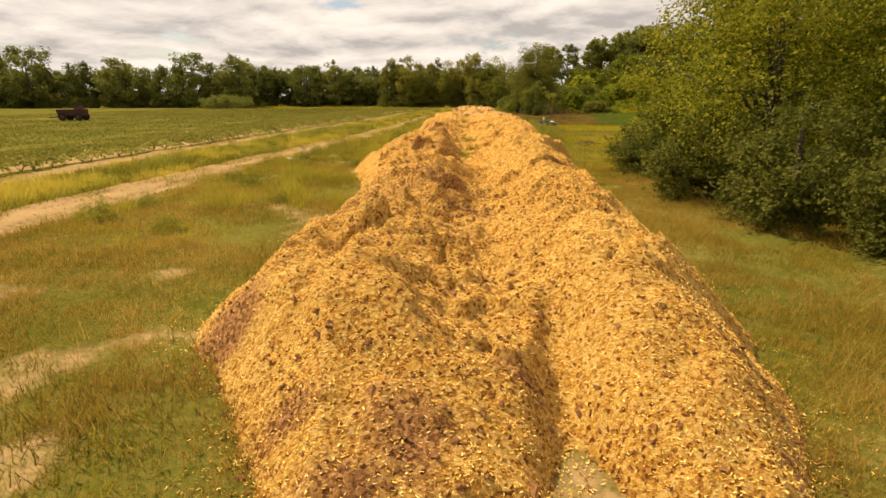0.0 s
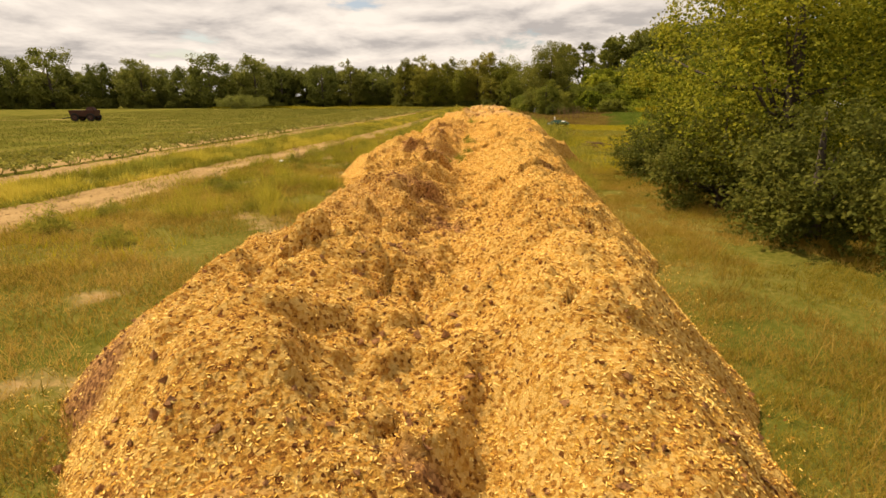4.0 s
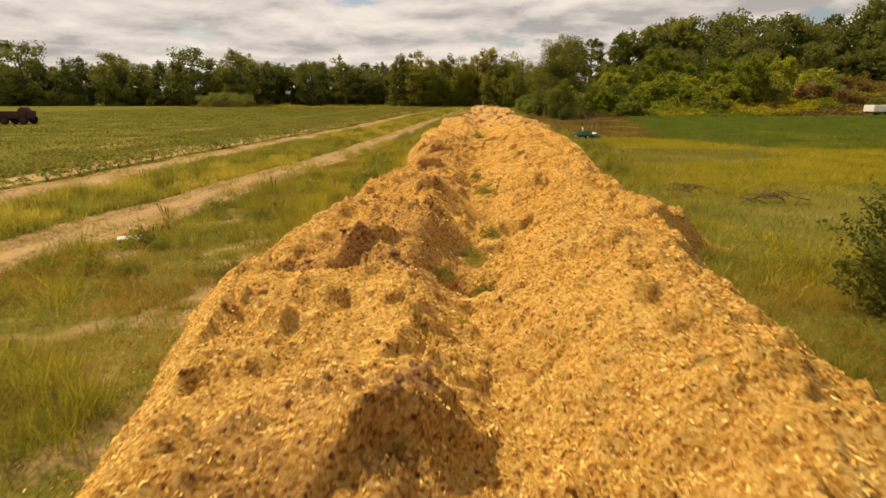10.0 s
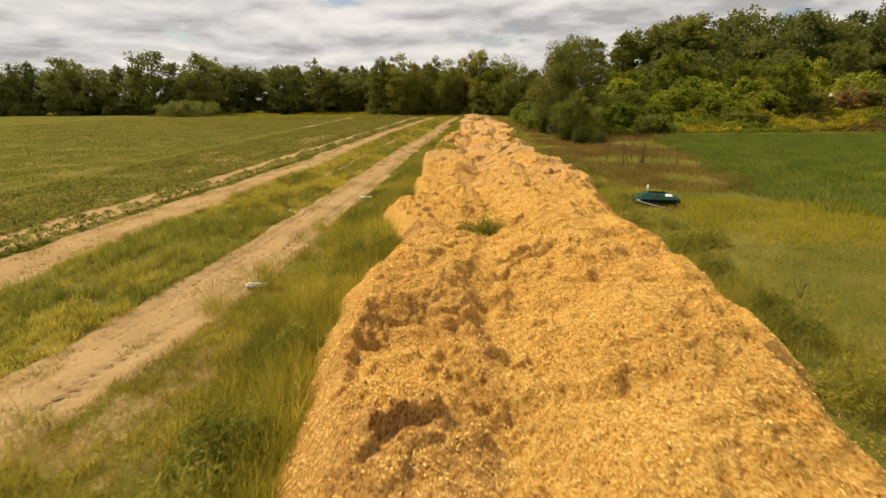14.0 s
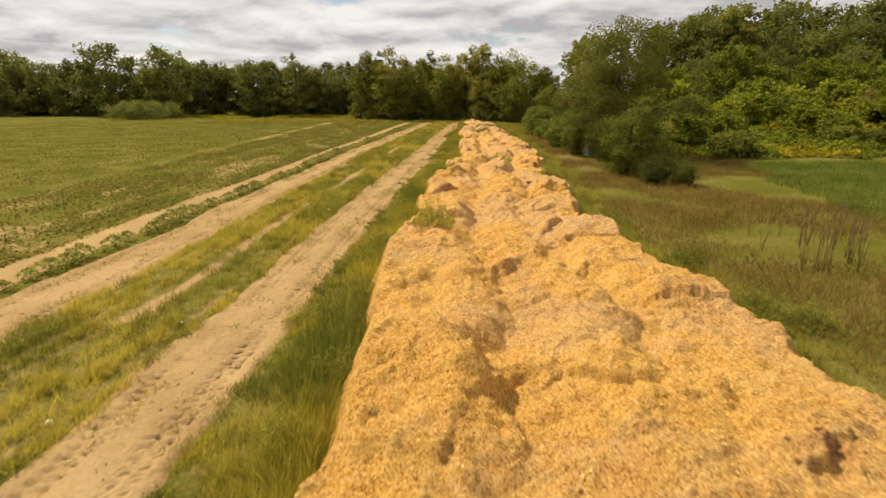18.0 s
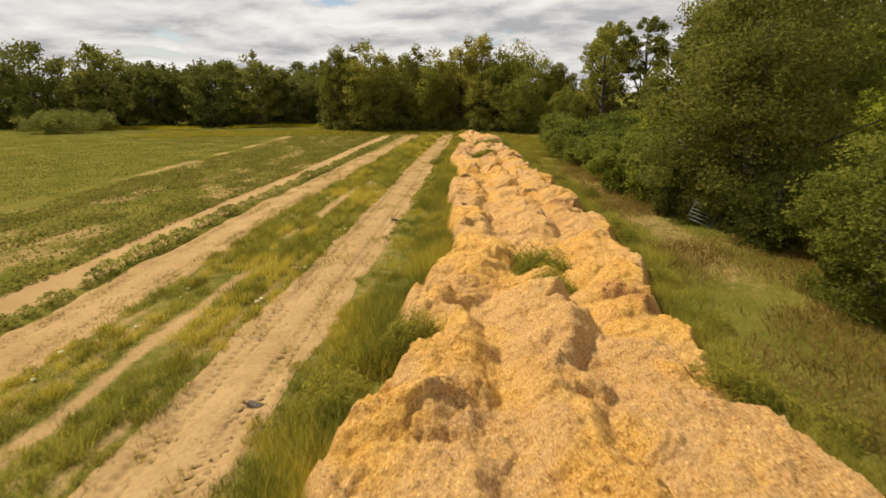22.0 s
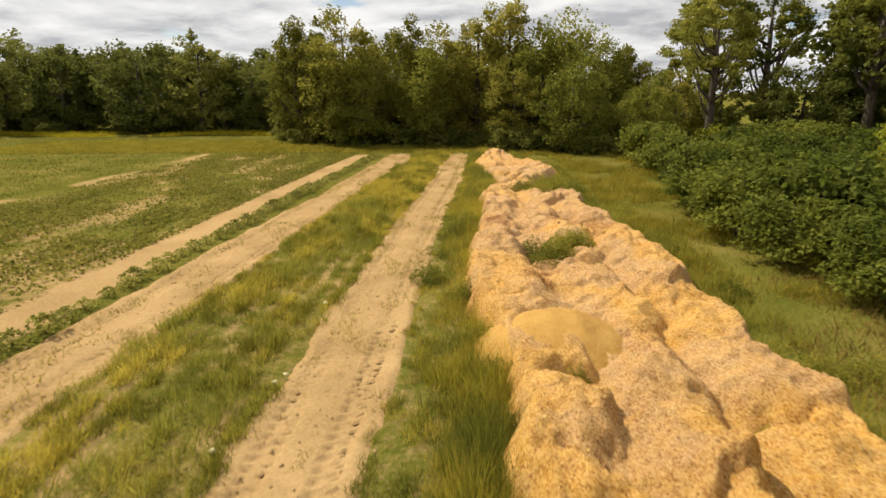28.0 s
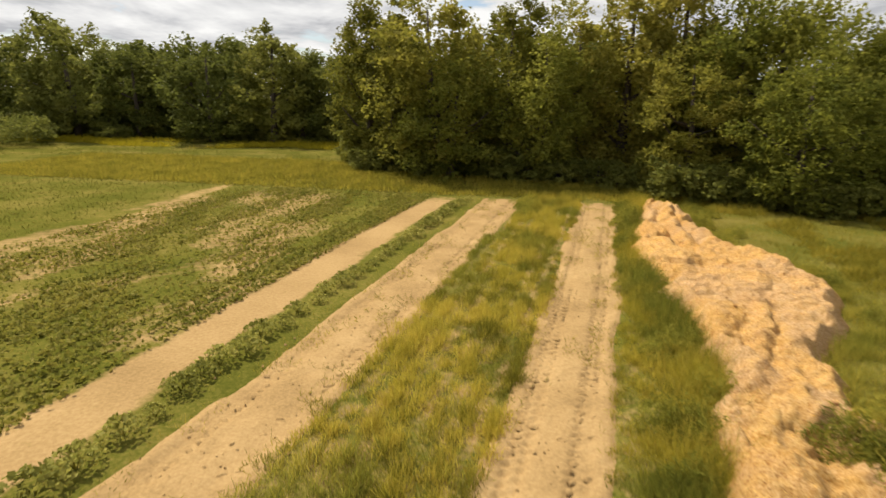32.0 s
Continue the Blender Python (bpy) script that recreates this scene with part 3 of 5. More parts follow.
def pile_height(x, y):
    lobed = 0.5 + 0.5 * smooth_step(44, 56, y)
    wl = (fbm(y * 0.6, y * 0 + 3.3, 3, 41) - 0.5) * 1.1 * lobed - 0.1
    wr = (fbm(y * 0.6, y * 0 + 8.3, 3, 43) - 0.5) * 1.2 * lobed
    l, r = pile_at(PILE_L, y) + wl, pile_at(PILE_R, y) + wr
    end = np.minimum(y - PILE_START - 1.45 * np.exp(-(((x - 1.28) / 0.34) ** 2)) + (fbm(x * 1.3, y * 0, 2, 3) - 0.5) * 0.8, PILE_END - y)
    d = np.minimum(np.minimum(x - l, r - x), np.where(y < 20, end * 0.42, end * 0.9))
    old = smooth_step(46, 54, y)
    wx, wy = x + (fbm(x * 1.1, y * 1.1, 3, 81) - 0.5) * 0.8, y + (fbm(x * 1.1, y * 1.1, 3, 85) - 0.5) * 0.8
    # two ridges with a furrow between them where the chips are fresh
    g = np.interp(y, FURROW_Y, FURROW_X) + (fbm(x * 0.6, y * 0.6, 3, 53) - 0.5) * 0.5 + (fbm(x * 2.6, y * 2.6, 2, 54) - 0.5) * 0.22
    left = x < g
    along = np.where(left, fbm(y * 0.36 + 2, y * 0 + 1.7, 2, 55), fbm(y * 0.30 + 5, y * 0 + 6.1, 2, 56)) - 0.5
    top = np.where(left, 0.84, 0.98) + along * np.where(left, 0.55, 0.30)
    across = np.where(left, (x - l) / np.maximum(g - l, 0.3), (x - g) / np.maximum(r - g, 0.3))
    across = np.where(left, np.clip(across, 0, 1) ** (1 + 1.3 * smooth_step(6, 14, y)), across)
    swell = 0.5 - 0.5 * np.cos(2 * np.pi * np.clip(across, 0, 1))
    swell = np.where((across > 0.5) == left, swell, np.maximum(swell, 0.8))
    floor = 0.44 + 0.16 * smooth_step(24, 40, y) + 0.14 * (1 - smooth_step(3, 9, y))
    ridges = floor + (top - floor) * swell + (fbm(wx * 0.75, wy * 0.75, 3, 51) - 0.5) * 0.34
    # three rows of dumped loads where they are old
    u = (wx - l) / np.maximum(r - l, 0.5)
    u1, u2 = 0.33 + (fbm(y * 0.25, y * 0 + 2.2, 2, 45) - 0.5) * 0.16, 0.65 + (fbm(y * 0.25, y * 0 + 7.2, 2, 47) - 0.5) * 0.16
    row = (u > u1) * 1.0 + (u > u2)
    s = np.clip(np.where(row == 0, u / u1, np.where(row == 1, (u - u1) / (u2 - u1), (u - u2) / (1 - u2))), 0, 1)
    lobe = np.sin(np.pi * np.where(row < 2, s**1.7, s)) ** 1.2
    lobe = np.where(((row == 0) & (s < 0.5)) | ((row == 2) & (s > 0.5)), np.maximum(lobe, 0.85), lobe)
    beat = wy / 2.5 + row * 0.37 + (fbm(y * 0.3, row * 5.1, 2, 49) - 0.5) * 1.6
    load = np.abs(np.sin(np.pi * beat)) ** 0.55
    tall = 0.90 + (lattice(np.floor(beat), row, 58) - 0.5) * 0.44
    tall = tall + 0.10 * (fbm(x * 0.5, y * 0.5, 2, 59) - 0.5)
    tall = tall * (1 - 0.12 * smooth_step(95, 110, y) - 0.10 * smooth_step(118, 130, y))
    loads = 0.48 + (tall - 0.48) * lobe * (0.66 + 0.34 * load)
    h = (1 - old) * ridges + old * loads
    h = h - 0.62 * spots(x, y, HOLLOWS) + ledges(x, y)
    # short scarps where the chips slumped
    warp = (fbm(x * 3.1, y * 3.1, 3, 73) - 0.5) * 0.30
    for seed, freq, drop in ((63, 0.55, 0.13), (64, 0.95, 0.09), (66, 1.7, 0.055)):
        s = fbm(x * freq + 3, y * freq, 2, seed) + warp * 0.28
        there = smooth_step(0.50, 0.62, fbm(x * freq * 0.9, y * freq * 0.9 + 9, 2, seed + 20))
        h = h + drop * (1 - 0.45 * old) * there * (smooth_step(0.476, 0.486, s) + smooth_step(0.586, 0.596, s) - 1.0)
    # soft lumps, then crumbs
    for seed, freq, size in ((151, 0.9, 0.16), (155, 2.1, 0.10)):
        h = h + (0.55 + 0.45 * old) * size * (np.abs(2 * fbm(x * freq + warp, y * freq - warp, 2, seed) - 1) - 0.3)
    patchy = 0.6 + 0.8 * smooth_step(0.4, 0.6, fbm(x * 0.8, y * 0.8, 2, 68))
    h = h + (fbm(x * 5, y * 5, 4, 61, 0.6) - 0.5) * (0.15 - 0.05 * smooth_step(20, 40, y)) * patchy + (fbm(x * 15, y * 15, 2, 67) - 0.5) * 0.07
    # clods on the left ridge and along the scarps
    clod = np.clip(fbm(x * 3.4, y * 3.4, 3, 171) - 0.56, 0, 0.14) * np.where(left, 1.0, 0.45) * smooth_step(0.42, 0.56, fbm(x * 0.7, y * 0.7, 2, 173))
    h = h + 0.8 * clod * (1 - 0.5 * old)
    rim = np.clip(d, 0, None) * (1.05 + 1.1 * old - 1.0 * smooth_step(124, 131, y))
    # a thin apron of spilled chips
    rim = rim * (1 - 0.86 * np.exp(-(((x - 5.4) / 0.75) ** 2) - ((y - 21.1) / 0.8) ** 2))
    h = np.where(d <= 0, -0.25, np.minimum(h, rim * (1 + 0.35 * (fbm(x * 1.4, y * 1.4, 2, 75) - 0.5)) + 0.25 * np.minimum(h, 0) + (fbm(x * 4, y * 4, 2, 71) - 0.5) * 0.12))
    return np.where(d <= 0, -0.25, np.maximum(h, 0.02))


def grey_mask(x, y):
    """Bleached, greyer chips: patches at first, most of the old end."""
    return np.clip((0.42 + 0.45 * smooth_step(0.40, 0.64, fbm(x * 0.5, y * 0.4, 3, 91))) * smooth_step(34, 60, y) + 0.35 * smooth_step(95, 130, y), 0, 1.1)


def make_windrow():
    meshes = []
    for y0, y1, step in ((1.2, 34, 0.036), (34, 84, 0.042), (84, 152, 0.052)):
        x0, x1 = (-3.4, 6.6) if y0 < 30 else ((-3.0, 8.8) if y0 < 80 else (-0.6, 10.2))
        xs, ys = np.arange(x0, x1, step), np.arange(y0, y1 + step, step)
        X, Y = np.meshgrid(xs, ys)
        x, y = X.ravel(), Y.ravel()
        z = pile_height(x, y)
        f = grid_faces(len(xs), len(ys))
        f = f[(z[f] > -0.2).any(1)]
        used = np.unique(f)
        remap = np.full(len(x), -1)
        remap[used] = np.arange(len(used))
        meshes.append((np.stack([x, y, np.maximum(z, -0.12)], 1)[used], remap[f]))
    V = np.concatenate([m[0] for m in meshes])
    offs = np.cumsum([0] + [len(m[0]) for m in meshes])
    F = np.concatenate([m[1] + o for m, o in zip(meshes, offs)])
    me = np_mesh("mulch_windrow", V, F, M_CHIPS, True)
    a = me.attributes.new("grey", "FLOAT", "POINT")
    a.data.foreach_set("value", grey_mask(V[:, 0], V[:, 1]).astype(np.float32))
    a = me.attributes.new("fresh", "FLOAT", "POINT")
    a.data.foreach_set("value", (1.35 - 0.35 * smooth_step(5, 24, V[:, 1]) - 0.05 * smooth_step(34, 58, V[:, 1])).astype(np.float32))
    a = me.attributes.new("dark", "FLOAT", "POINT")
    vx, vy = V[:, 0], V[:, 1]
    across = (vx - pile_at(PILE_L, vy)) / (pile_at(PILE_R, vy) - pile_at(PILE_L, vy))
    # a browner tone in patches left of the furrow
    browner = (0.22 + 0.28 * smooth_step(0.40, 0.60, fbm(vx * 0.5, vy * 0.5, 3, 95))) * (1 - smooth_step(-0.3, 0.3, vx - np.interp(vy, FURROW_Y, FURROW_X))) * smooth_step(5, 9, vy) * (1 - smooth_step(30, 46, vy))
    foot = 0.40 * (1 - smooth_step(0.0, 0.10, np.minimum(across, 1 - across))) * smooth_step(0.42, 0.60, fbm(vx * 1.3, vy * 1.3, 3, 97)) * (vy < 40)
    dark = np.interp(vy, (10, 40, 90, 110), (0.85, 0.66, 0.72, 0.80)) * spots(vx, vy, DARKS)
    a.data.foreach_set("value", np.maximum(np.maximum(dark, browner), foot).astype(np.float32))
    ob = new("mulch_windrow", me)
    tagged(ob, "long heaped windrow of golden wood chips on the grass", "mulch pile", kind="stuff")
    # loose chips that lie on it
    n = 320000
    y = np.concatenate([rng.uniform(1.4, 11, int(n * 0.32)), rng.uniform(8, 40, int(n * 0.46)), rng.uniform(40, 75, int(n * 0.16)), rng.uniform(75, 151, int(n * 0.05))])
    y[:9000] = rng.uniform(0.5, 3.4, 9000)
    x = pile_at(PILE_L, y) - 0.7 + rng.uniform(0, 1, len(y)) * (pile_at(PILE_R, y) - pile_at(PILE_L, y) + 1.4)
    z = pile_height(x, y)
    out = np.maximum(np.maximum(pile_at(PILE_L, y) - x, x - pile_at(PILE_R, y)), 0) + np.maximum(1.5 - y, 0)
    spill = (z <= 0.0) & (rng.uniform(size=len(x)) < 0.55 * np.exp(-out / 0.25) * (fbm(x * 2, y * 2, 2, 23) > 0.42))
    z = np.where(spill, ground_z(x, y) + 0.008, z)
    ok = ((z > 0.0) | spill) & (spots(x, y, DARKS) < rng.uniform(0.35, 1.3, len(x)))
    x, y, z = x[ok], y[ok], z[ok]
    n = len(x)
    c = np.stack([x, y, z + 0.006], 1)
    d = rng.normal(size=(n, 3)) * (1, 1, 0.28)
    d /= np.linalg.norm(d, axis=1)[:, None]
    s = np.cross(d, rng.normal(size=(n, 3)) * (0.32, 0.32, 0.5) + (0, 0, 0.8))
    s /= np.linalg.norm(s, axis=1)[:, None] + 1e-9
    ln = (rng.uniform(0.012, 0.042, n) * np.interp(y, (0, 5, 14, 40, 150), (0.62, 0.72, 1, 1.15, 1.0)))[:, None]
    w = ln * rng.uniform(0.16, 0.45, n)[:, None]
    v = np.stack([c - d * ln / 2 - s * w / 2, c + d * ln / 2 - s * w / 3, c + d * ln / 2 + s * w / 2, c - d * ln / 2 + s * w / 3], 1).reshape(-1, 3)
    chips = np_mesh("loose_chips", v, np.arange(4 * n).reshape(n, 4), M_CHIP)
    tagged(part("loose_chips", chips, ob, "scattered pale wood chips"), kind="stuff")


make_windrow()


# ---- grass and weeds ----
def scatter(n, x0, x1, y0, y1):
    return rng.uniform(x0, x1, n), rng.uniform(y0, y1, n)


def on_pile(x, y):
    return (x > pile_at(PILE_L, y) + 0.15) & (x < pile_at(PILE_R, y) - 0.15) & (y > PILE_START + 0.3) & (y < PILE_END)


def grass(name, label, mat_, x, y, height, width, keep, lean=0.35):
    k = keep & ~on_pile(x, y)
    x, y = x[k], y[k]
    h = height[k] if isinstance(height, np.ndarray) else np.full(len(x), height)
    v, f = blade_arrays(x, y, ground_z(x, y) - 0.02, h, width, rng, lean)
    return tagged(new(name, np_mesh(name, v, f, mat_)), label, "grass", kind="stuff")


def clumped(x, y, scale, seed, lo=0.45, hi=0.62):
    return rng.uniform(size=len(x)) < smooth_step(lo, hi, fbm(x * scale, y * scale, 3, seed))


def between(n, a, b_, y0, y1):
    """Places spread over the strip from a(y) to b(y)."""
    y = rng.uniform(y0, y1, n)
    lo, hi = a(y), b_(y)
    w = np.clip(hi - lo, 0, None)
    keep = rng.uniform(size=n) < w / w.max()
    y, lo, w = y[keep], lo[keep], w[keep]
    return lo + rng.uniform(size=len(y)) * w, y


def verge_a(y):
    return at_y(LANE1, y) + 0.7


def verge_b(y):
    return pile_at(PILE_L, y) + 0.3


def strip_a(y):
    return at_y(LANE2, y) + 0.8


def strip_b(y):
    return at_y(LANE1, y) - 0.7


def tufts(name, label, mat_, cx, cy, radius, height, blades, width, lean=0.35):
    """Clumps of upright blades, tallest in the middle of each."""
    n = len(cx)
    x = (cx[:, None] + rng.normal(size=(n, blades)) * radius[:, None] * 0.6).ravel()
    y = (cy[:, None] + rng.normal(size=(n, blades)) * radius[:, None] * 0.75).ravel()
    q = ((x.reshape(n, blades) - cx[:, None]) ** 2 + (y.reshape(n, blades) - cy[:, None]) ** 2) / radius[:, None] ** 2
    h = (height[:, None] * (0.35 + 0.75 * np.exp(-q))).ravel()
    return grass(name, label, mat_, x, y, h, width, np.ones(len(x), bool), lean)


def make_grasses():
    # feathery weeds between windrow and lane, in clumps
    x, y = between(26000, verge_a, verge_b, 9, 153)
    near, side = pile_at(PILE_L, y) - x, x - at_y(LANE1, y)
    young = smooth_step(9, 26, y)
    dense = np.exp(-np.clip(near - 0.5, 0, None) / 1.0)
    k = (rng.uniform(size=len(x)) < (0.10 + 0.9 * dense) * young * smooth_step(14, 34, y) * (0.25 + 0.75 * smooth_step(0.36, 0.52, fbm(x * 0.6, y * 0.35, 3, 102)))) & (side > 0.85) & (lane_mask(x, y) < 0.6)
    x, y, near, side, dense = x[k], y[k], near[k], side[k], dense[k]
    h = (0.14 + 0.48 * dense * smooth_step(0.9, 1.8, side)) * rng.uniform(0.65, 1.2, len(x))
    h *= 0.5 + 0.5 * smooth_step(16, 42, y)
    kind = fbm(x * 0.8, y * 0.5, 3, 104) + rng.normal(size=len(x)) * 0.06 + 0.16 * (1 - smooth_step(34, 58, y))
    for name, label, mat_, pick in (("verge_weeds", "dense feathery green weeds beside the windrow", M_FERN, kind < 0.47), ("verge_grass", "bright green grass clumps beside the windrow", M_WEED, (kind >= 0.47) & (kind < 0.55)),
                                    ("verge_straw", "yellowing grass clumps among the verge weeds", M_TUFT, kind >= 0.55)):
        tufts(name, label, mat_, x[pick], y[pick], 0.10 + 0.35 * h[pick], h[pick], 84, 0.013)
    x, y = between(460000, verge_a, verge_b, -3, 80)
    fade = rng.uniform(size=len(x)) < 1.15 - young_at(y)
    grass("dry_verge_grass", "dry yellow green grass beside the sandy lane", M_DRY, x, y, 0.05 + 0.17 * fbm(x * 0.8, y * 0.8, 3, 103), 0.009, fade & clumped(x, y, 0.9, 105, 0.30, 0.58) & (lane_mask(x, y) < 0.6), 0.6)
    x, y = between(150000, verge_a, verge_b, -3, 80)
    grass("green_verge_grass", "green grass tufts beside the sandy lane", M_GRASS, x, y, 0.05 + 0.17 * fbm(x * 0.8, y * 0.8, 3, 107), 0.011, clumped(x, y, 0.7, 108, 0.46, 0.64) & (lane_mask(x, y) < 0.7))
    x, y = between(650, verge_a, verge_b, 11, 50)
    k = (fbm(x * 0.55, y * 0.4, 3, 110) > 0.47) & (x < pile_at(PILE_L, y) - 0.3)
    x, y = x[k], y[k]
    h = rng.uniform(0.40, 0.78, len(x))
    tufts("feathery_plants", "tall feathery yellow green plants on the sandy verge", M_TUFT, x, y, 0.15 + 0.14 * h, h * 0.85, 130, 0.007, 0.4)
    x, y = between(70000, verge_a, verge_b, -3, 70)
    grass("golden_weeds", "patches of golden flowering weeds", M_GOLD, x, y, 0.20, 0.010, clumped(x, y, 0.45, 109, 0.52, 0.66) & (lane_mask(x, y) < 0.5))
    # strip between the lanes: tufts in rows with soil between
    n = 9000
    y, row = rng.uniform(-3, 152.5, n), rng.integers(0, 7, n)
    a_, b_ = at_y(LANE2, y) + 0.95, at_y(LANE1, y) - 0.85
    u = (row + 0.5) / 7 + rng.normal(size=n) * 0.022
    x = a_ + u * (b_ - a_)
    lush = vnoise(y * 0.32, row * 7.7, 3) + 0.25 * vnoise(y * 1.3, row * 3.1, 4)
    k = (lush > 0.27) & ((row != 3) | (rng.uniform(size=n) < 0.3) | (fbm(y * 0.22, y * 0, 2, 5) < 0.44) | (y > 102)) & (lane_mask(x, y) < 0.8)
    x, y, lush, row = x[k], y[k], lush[k], row[k]
    h = (0.15 + 0.26 * lush) * rng.uniform(0.7, 1.25, len(x)) * np.where((row == 0) | (row == 6), 0.75, 1.0)
    kind = fbm(x * 0.7, y * 0.4, 3, 111) + rng.normal(size=len(x)) * 0.07
    for name, label, mat_, pick in (("lane_strip_weeds", "dark green weeds in rows between two sandy lanes", M_FERN, kind < 0.42), ("lane_strip_grass", "green grass tufts in rows between two sandy lanes", M_WEED, (kind >= 0.42) & (kind < 0.53)),
                                    ("lane_strip_straw", "yellowing grass tufts between two sandy lanes", M_TUFT, kind >= 0.53)):
        tufts(name, label, mat_, x[pick], y[pick], 0.11 + 0.30 * h[pick], h[pick], 66, 0.014)
    # fine short grass where the walk begins
    for name, label, x0, x1, seed in (("near_meadow_grass", "fine yellow green grass beside the windrow", 2.6, 10, 141), ("near_dry_grass", "fine dry straw coloured grass beside the windrow", 2.6, 10, 143), ("near_verge_grass", "fine dry grass beside the windrow", -9, -0.4, 142)):
        x, y = scatter(5200, x0, x1, -1, 20)
        k = (fbm(x * 0.7, y * 0.7, 3, seed) > 0.42) & (lane_mask(x, y) < 0.40)
        x, y = x[k], y[k]
        h = rng.uniform(0.05, 0.15, len(x)) * (1 + 1.2 * (rng.uniform(size=len(x)) < 0.06))
        tufts(name, label, M_GRASS if seed == 141 else M_DRY, x, y, 0.12 + 0.5 * h, h, 60, 0.007, 0.5)
    # tufts creeping into the lanes
    for name, lane in (("lane_tufts", LANE1), ("crop_lane_tufts", LANE2)):
        y = rng.uniform(10, 151, 60000)
        u = rng.normal(size=60000) * 0.8
        x = at_y(lane, y) + u
        k = (fbm(x * 1.6, y * 0.9, 3, 119) + 0.20 * np.abs(u) > 0.67) & (np.abs(u) < 1.7)
        grass(name, "small green tufts creeping into the sandy lane", M_WEED, x, y, 0.05 + 0.12 * rng.uniform(size=len(x)), 0.016, k, 0.7)
    # meadow beyond the windrow
    x, y = scatter(520000, 2.5, 34, 16, 153)
    near = np.exp(-np.clip(x - pile_at(PILE_R, y), 0, None) / 7.0)
    k = (x > pile_at(PILE_R, y) - 0.3) & (rng.uniform(size=len(x)) < (0.2 + 0.8 * near) * (1 - 0.5 * smooth_step(40, 52, y) * (1 - smooth_step(108, 118, y))))
    x, y = x[k], y[k]
    hh = (0.08 + 0.36 * fbm(x * 0.4, y * 0.4, 3, 121)) * (0.55 + 0.45 * smooth_step(12, 40, y))
    grass("meadow_grass", "tall olive green meadow grass", M_GRASS, x, y, hh * 0.8, 0.014, np.ones(len(x), bool), 0.5)
    x, y = scatter(200000, 7, 26, 50, 114)
    grass("dry_meadow_grass", "dry reddish grass patches in the meadow", M_RUSSET, x, y, 0.10 + 0.30 * fbm(x * 0.5, y * 0.5, 3, 127), 0.026, (x > pile_at(PILE_R, y) + 1.0) & (x < lush_edge(x, y) + 1.0) & clumped(x, y, 0.22, 129, 0.38, 0.60), 0.5)
    x, y = between(3800, lambda q: pile_at(PILE_R, q) - 0.2, lambda q: pile_at(PILE_R, q) + 1.7, 14, 152)
    near = x - pile_at(PILE_R, y)
    k = rng.uniform(size=len(x)) < np.exp(-np.clip(near - 0.25, 0, None) / 0.5) * (0.15 + 0.85 * smooth_step(16, 40, y)) * (0.3 + 0.7 * smooth_step(0.36, 0.52, fbm(x * 0.6, y * 0.4, 3, 123)))
    x, y = x[k], y[k]
    h = rng.uniform(0.22, 0.55, len(x))
    tufts("pile_foot_weeds", "dark feathery weeds along the foot of the windrow", M_FERN, x, y, 0.12 + 0.35 * h, h, 84, 0.014)
    x, y = scatter(3200, 8.5, 22, 112, 152)
    k = (x > pile_at(PILE_R, y) + 0.4) & (fbm(x * 0.35, y * 0.25, 3, 124) > 0.44)
    x, y = x[k], y[k]
    h = rng.uniform(0.2, 0.5, len(x))
    tufts("bright_weeds", "patches of bright yellow green weeds in the meadow", M_WEED, x, y, 0.2 + 0.4 * h, h, 60, 0.028)
    x, y = scatter(260000, 5, 34, 18, 70)
    grass("meadow_gold", "yellow flowering weeds in the meadow", M_GOLD, x, y, 0.22, 0.016, (x > pile_at(PILE_R, y) + 0.8) & clumped(x, y, 0.16, 125, 0.40, 0.56) & (y < 36 + 26 * fbm(x * 0.2, y * 0.2, 2, 9)), 0.5)
    x, y = scatter(210000, 12, 58, 40, 87)
    grass("meadow_green", "broad patch of fresh green grass in the meadow", M_LUSH, x, y, 0.30, 0.032, x > lush_edge(x, y), 0.5)
    # the field beyond the lanes: low crop in rows, then rough grass
    x, y = between(300000, lambda q: 0 * q - 20.4, lambda q: at_y(SAND3, q) - 0.6, 14, 151)
    u = at_y(SAND3, y) - 0.6 - x
    row = np.abs((u / 0.62) % 1 - 0.5) < 0.36
    field = row & (rng.uniform(size=len(x)) < 0.22 + 0.78 * smooth_step(0.40, 0.58, fbm(x * 0.6, y * 0.3, 4, 131)))
    x, y = x[field], y[field]
    v, f = leaf_arrays(np.stack([x, y, ground_z(x, y) + rng.uniform(0.01, 0.14, len(x))], 1), 0.12, rng, 0.0, 0.8)
    tagged(new("low_crop_rows", np_mesh("low_crop_rows", v, f, M_ROWS)), "low green crop in rows with bare soil between", "crop", kind="stuff")
    x, y = scatter(240000, -75, -8, -3, 182)
    s3 = at_y(SAND3, y)
    far = np.clip((-x - 10) / 60, 0, 1)
    out = ((x < -21.8) | (y > 151) | ((y < 26) & (x < s3 - 0.6))) & (rng.uniform(size=len(x)) < 1 - 0.55 * far)
    x, y = x[out], y[out]
    grass("field_grass", "flat field of short olive green grass", M_FIELD, x, y, 0.06 + 0.16 * fbm(x * 0.3, y * 0.3, 3, 133), 0.055, lane_mask(x, y) < 0.5, 0.5)
    x, y = scatter(60000, -80, -14, 168, 184)
    grass("headland_gold", "band of golden flowering weeds before the far trees", M_GOLD, x, y, 0.35 + 0.35 * fbm(x * 0.3, y * 0.3, 3, 137), 0.06, clumped(x, y, 0.10, 138, 0.42, 0.56) & (y > 173 + 6 * fbm(x * 0.1, x * 0, 2, 139)), 0.5)
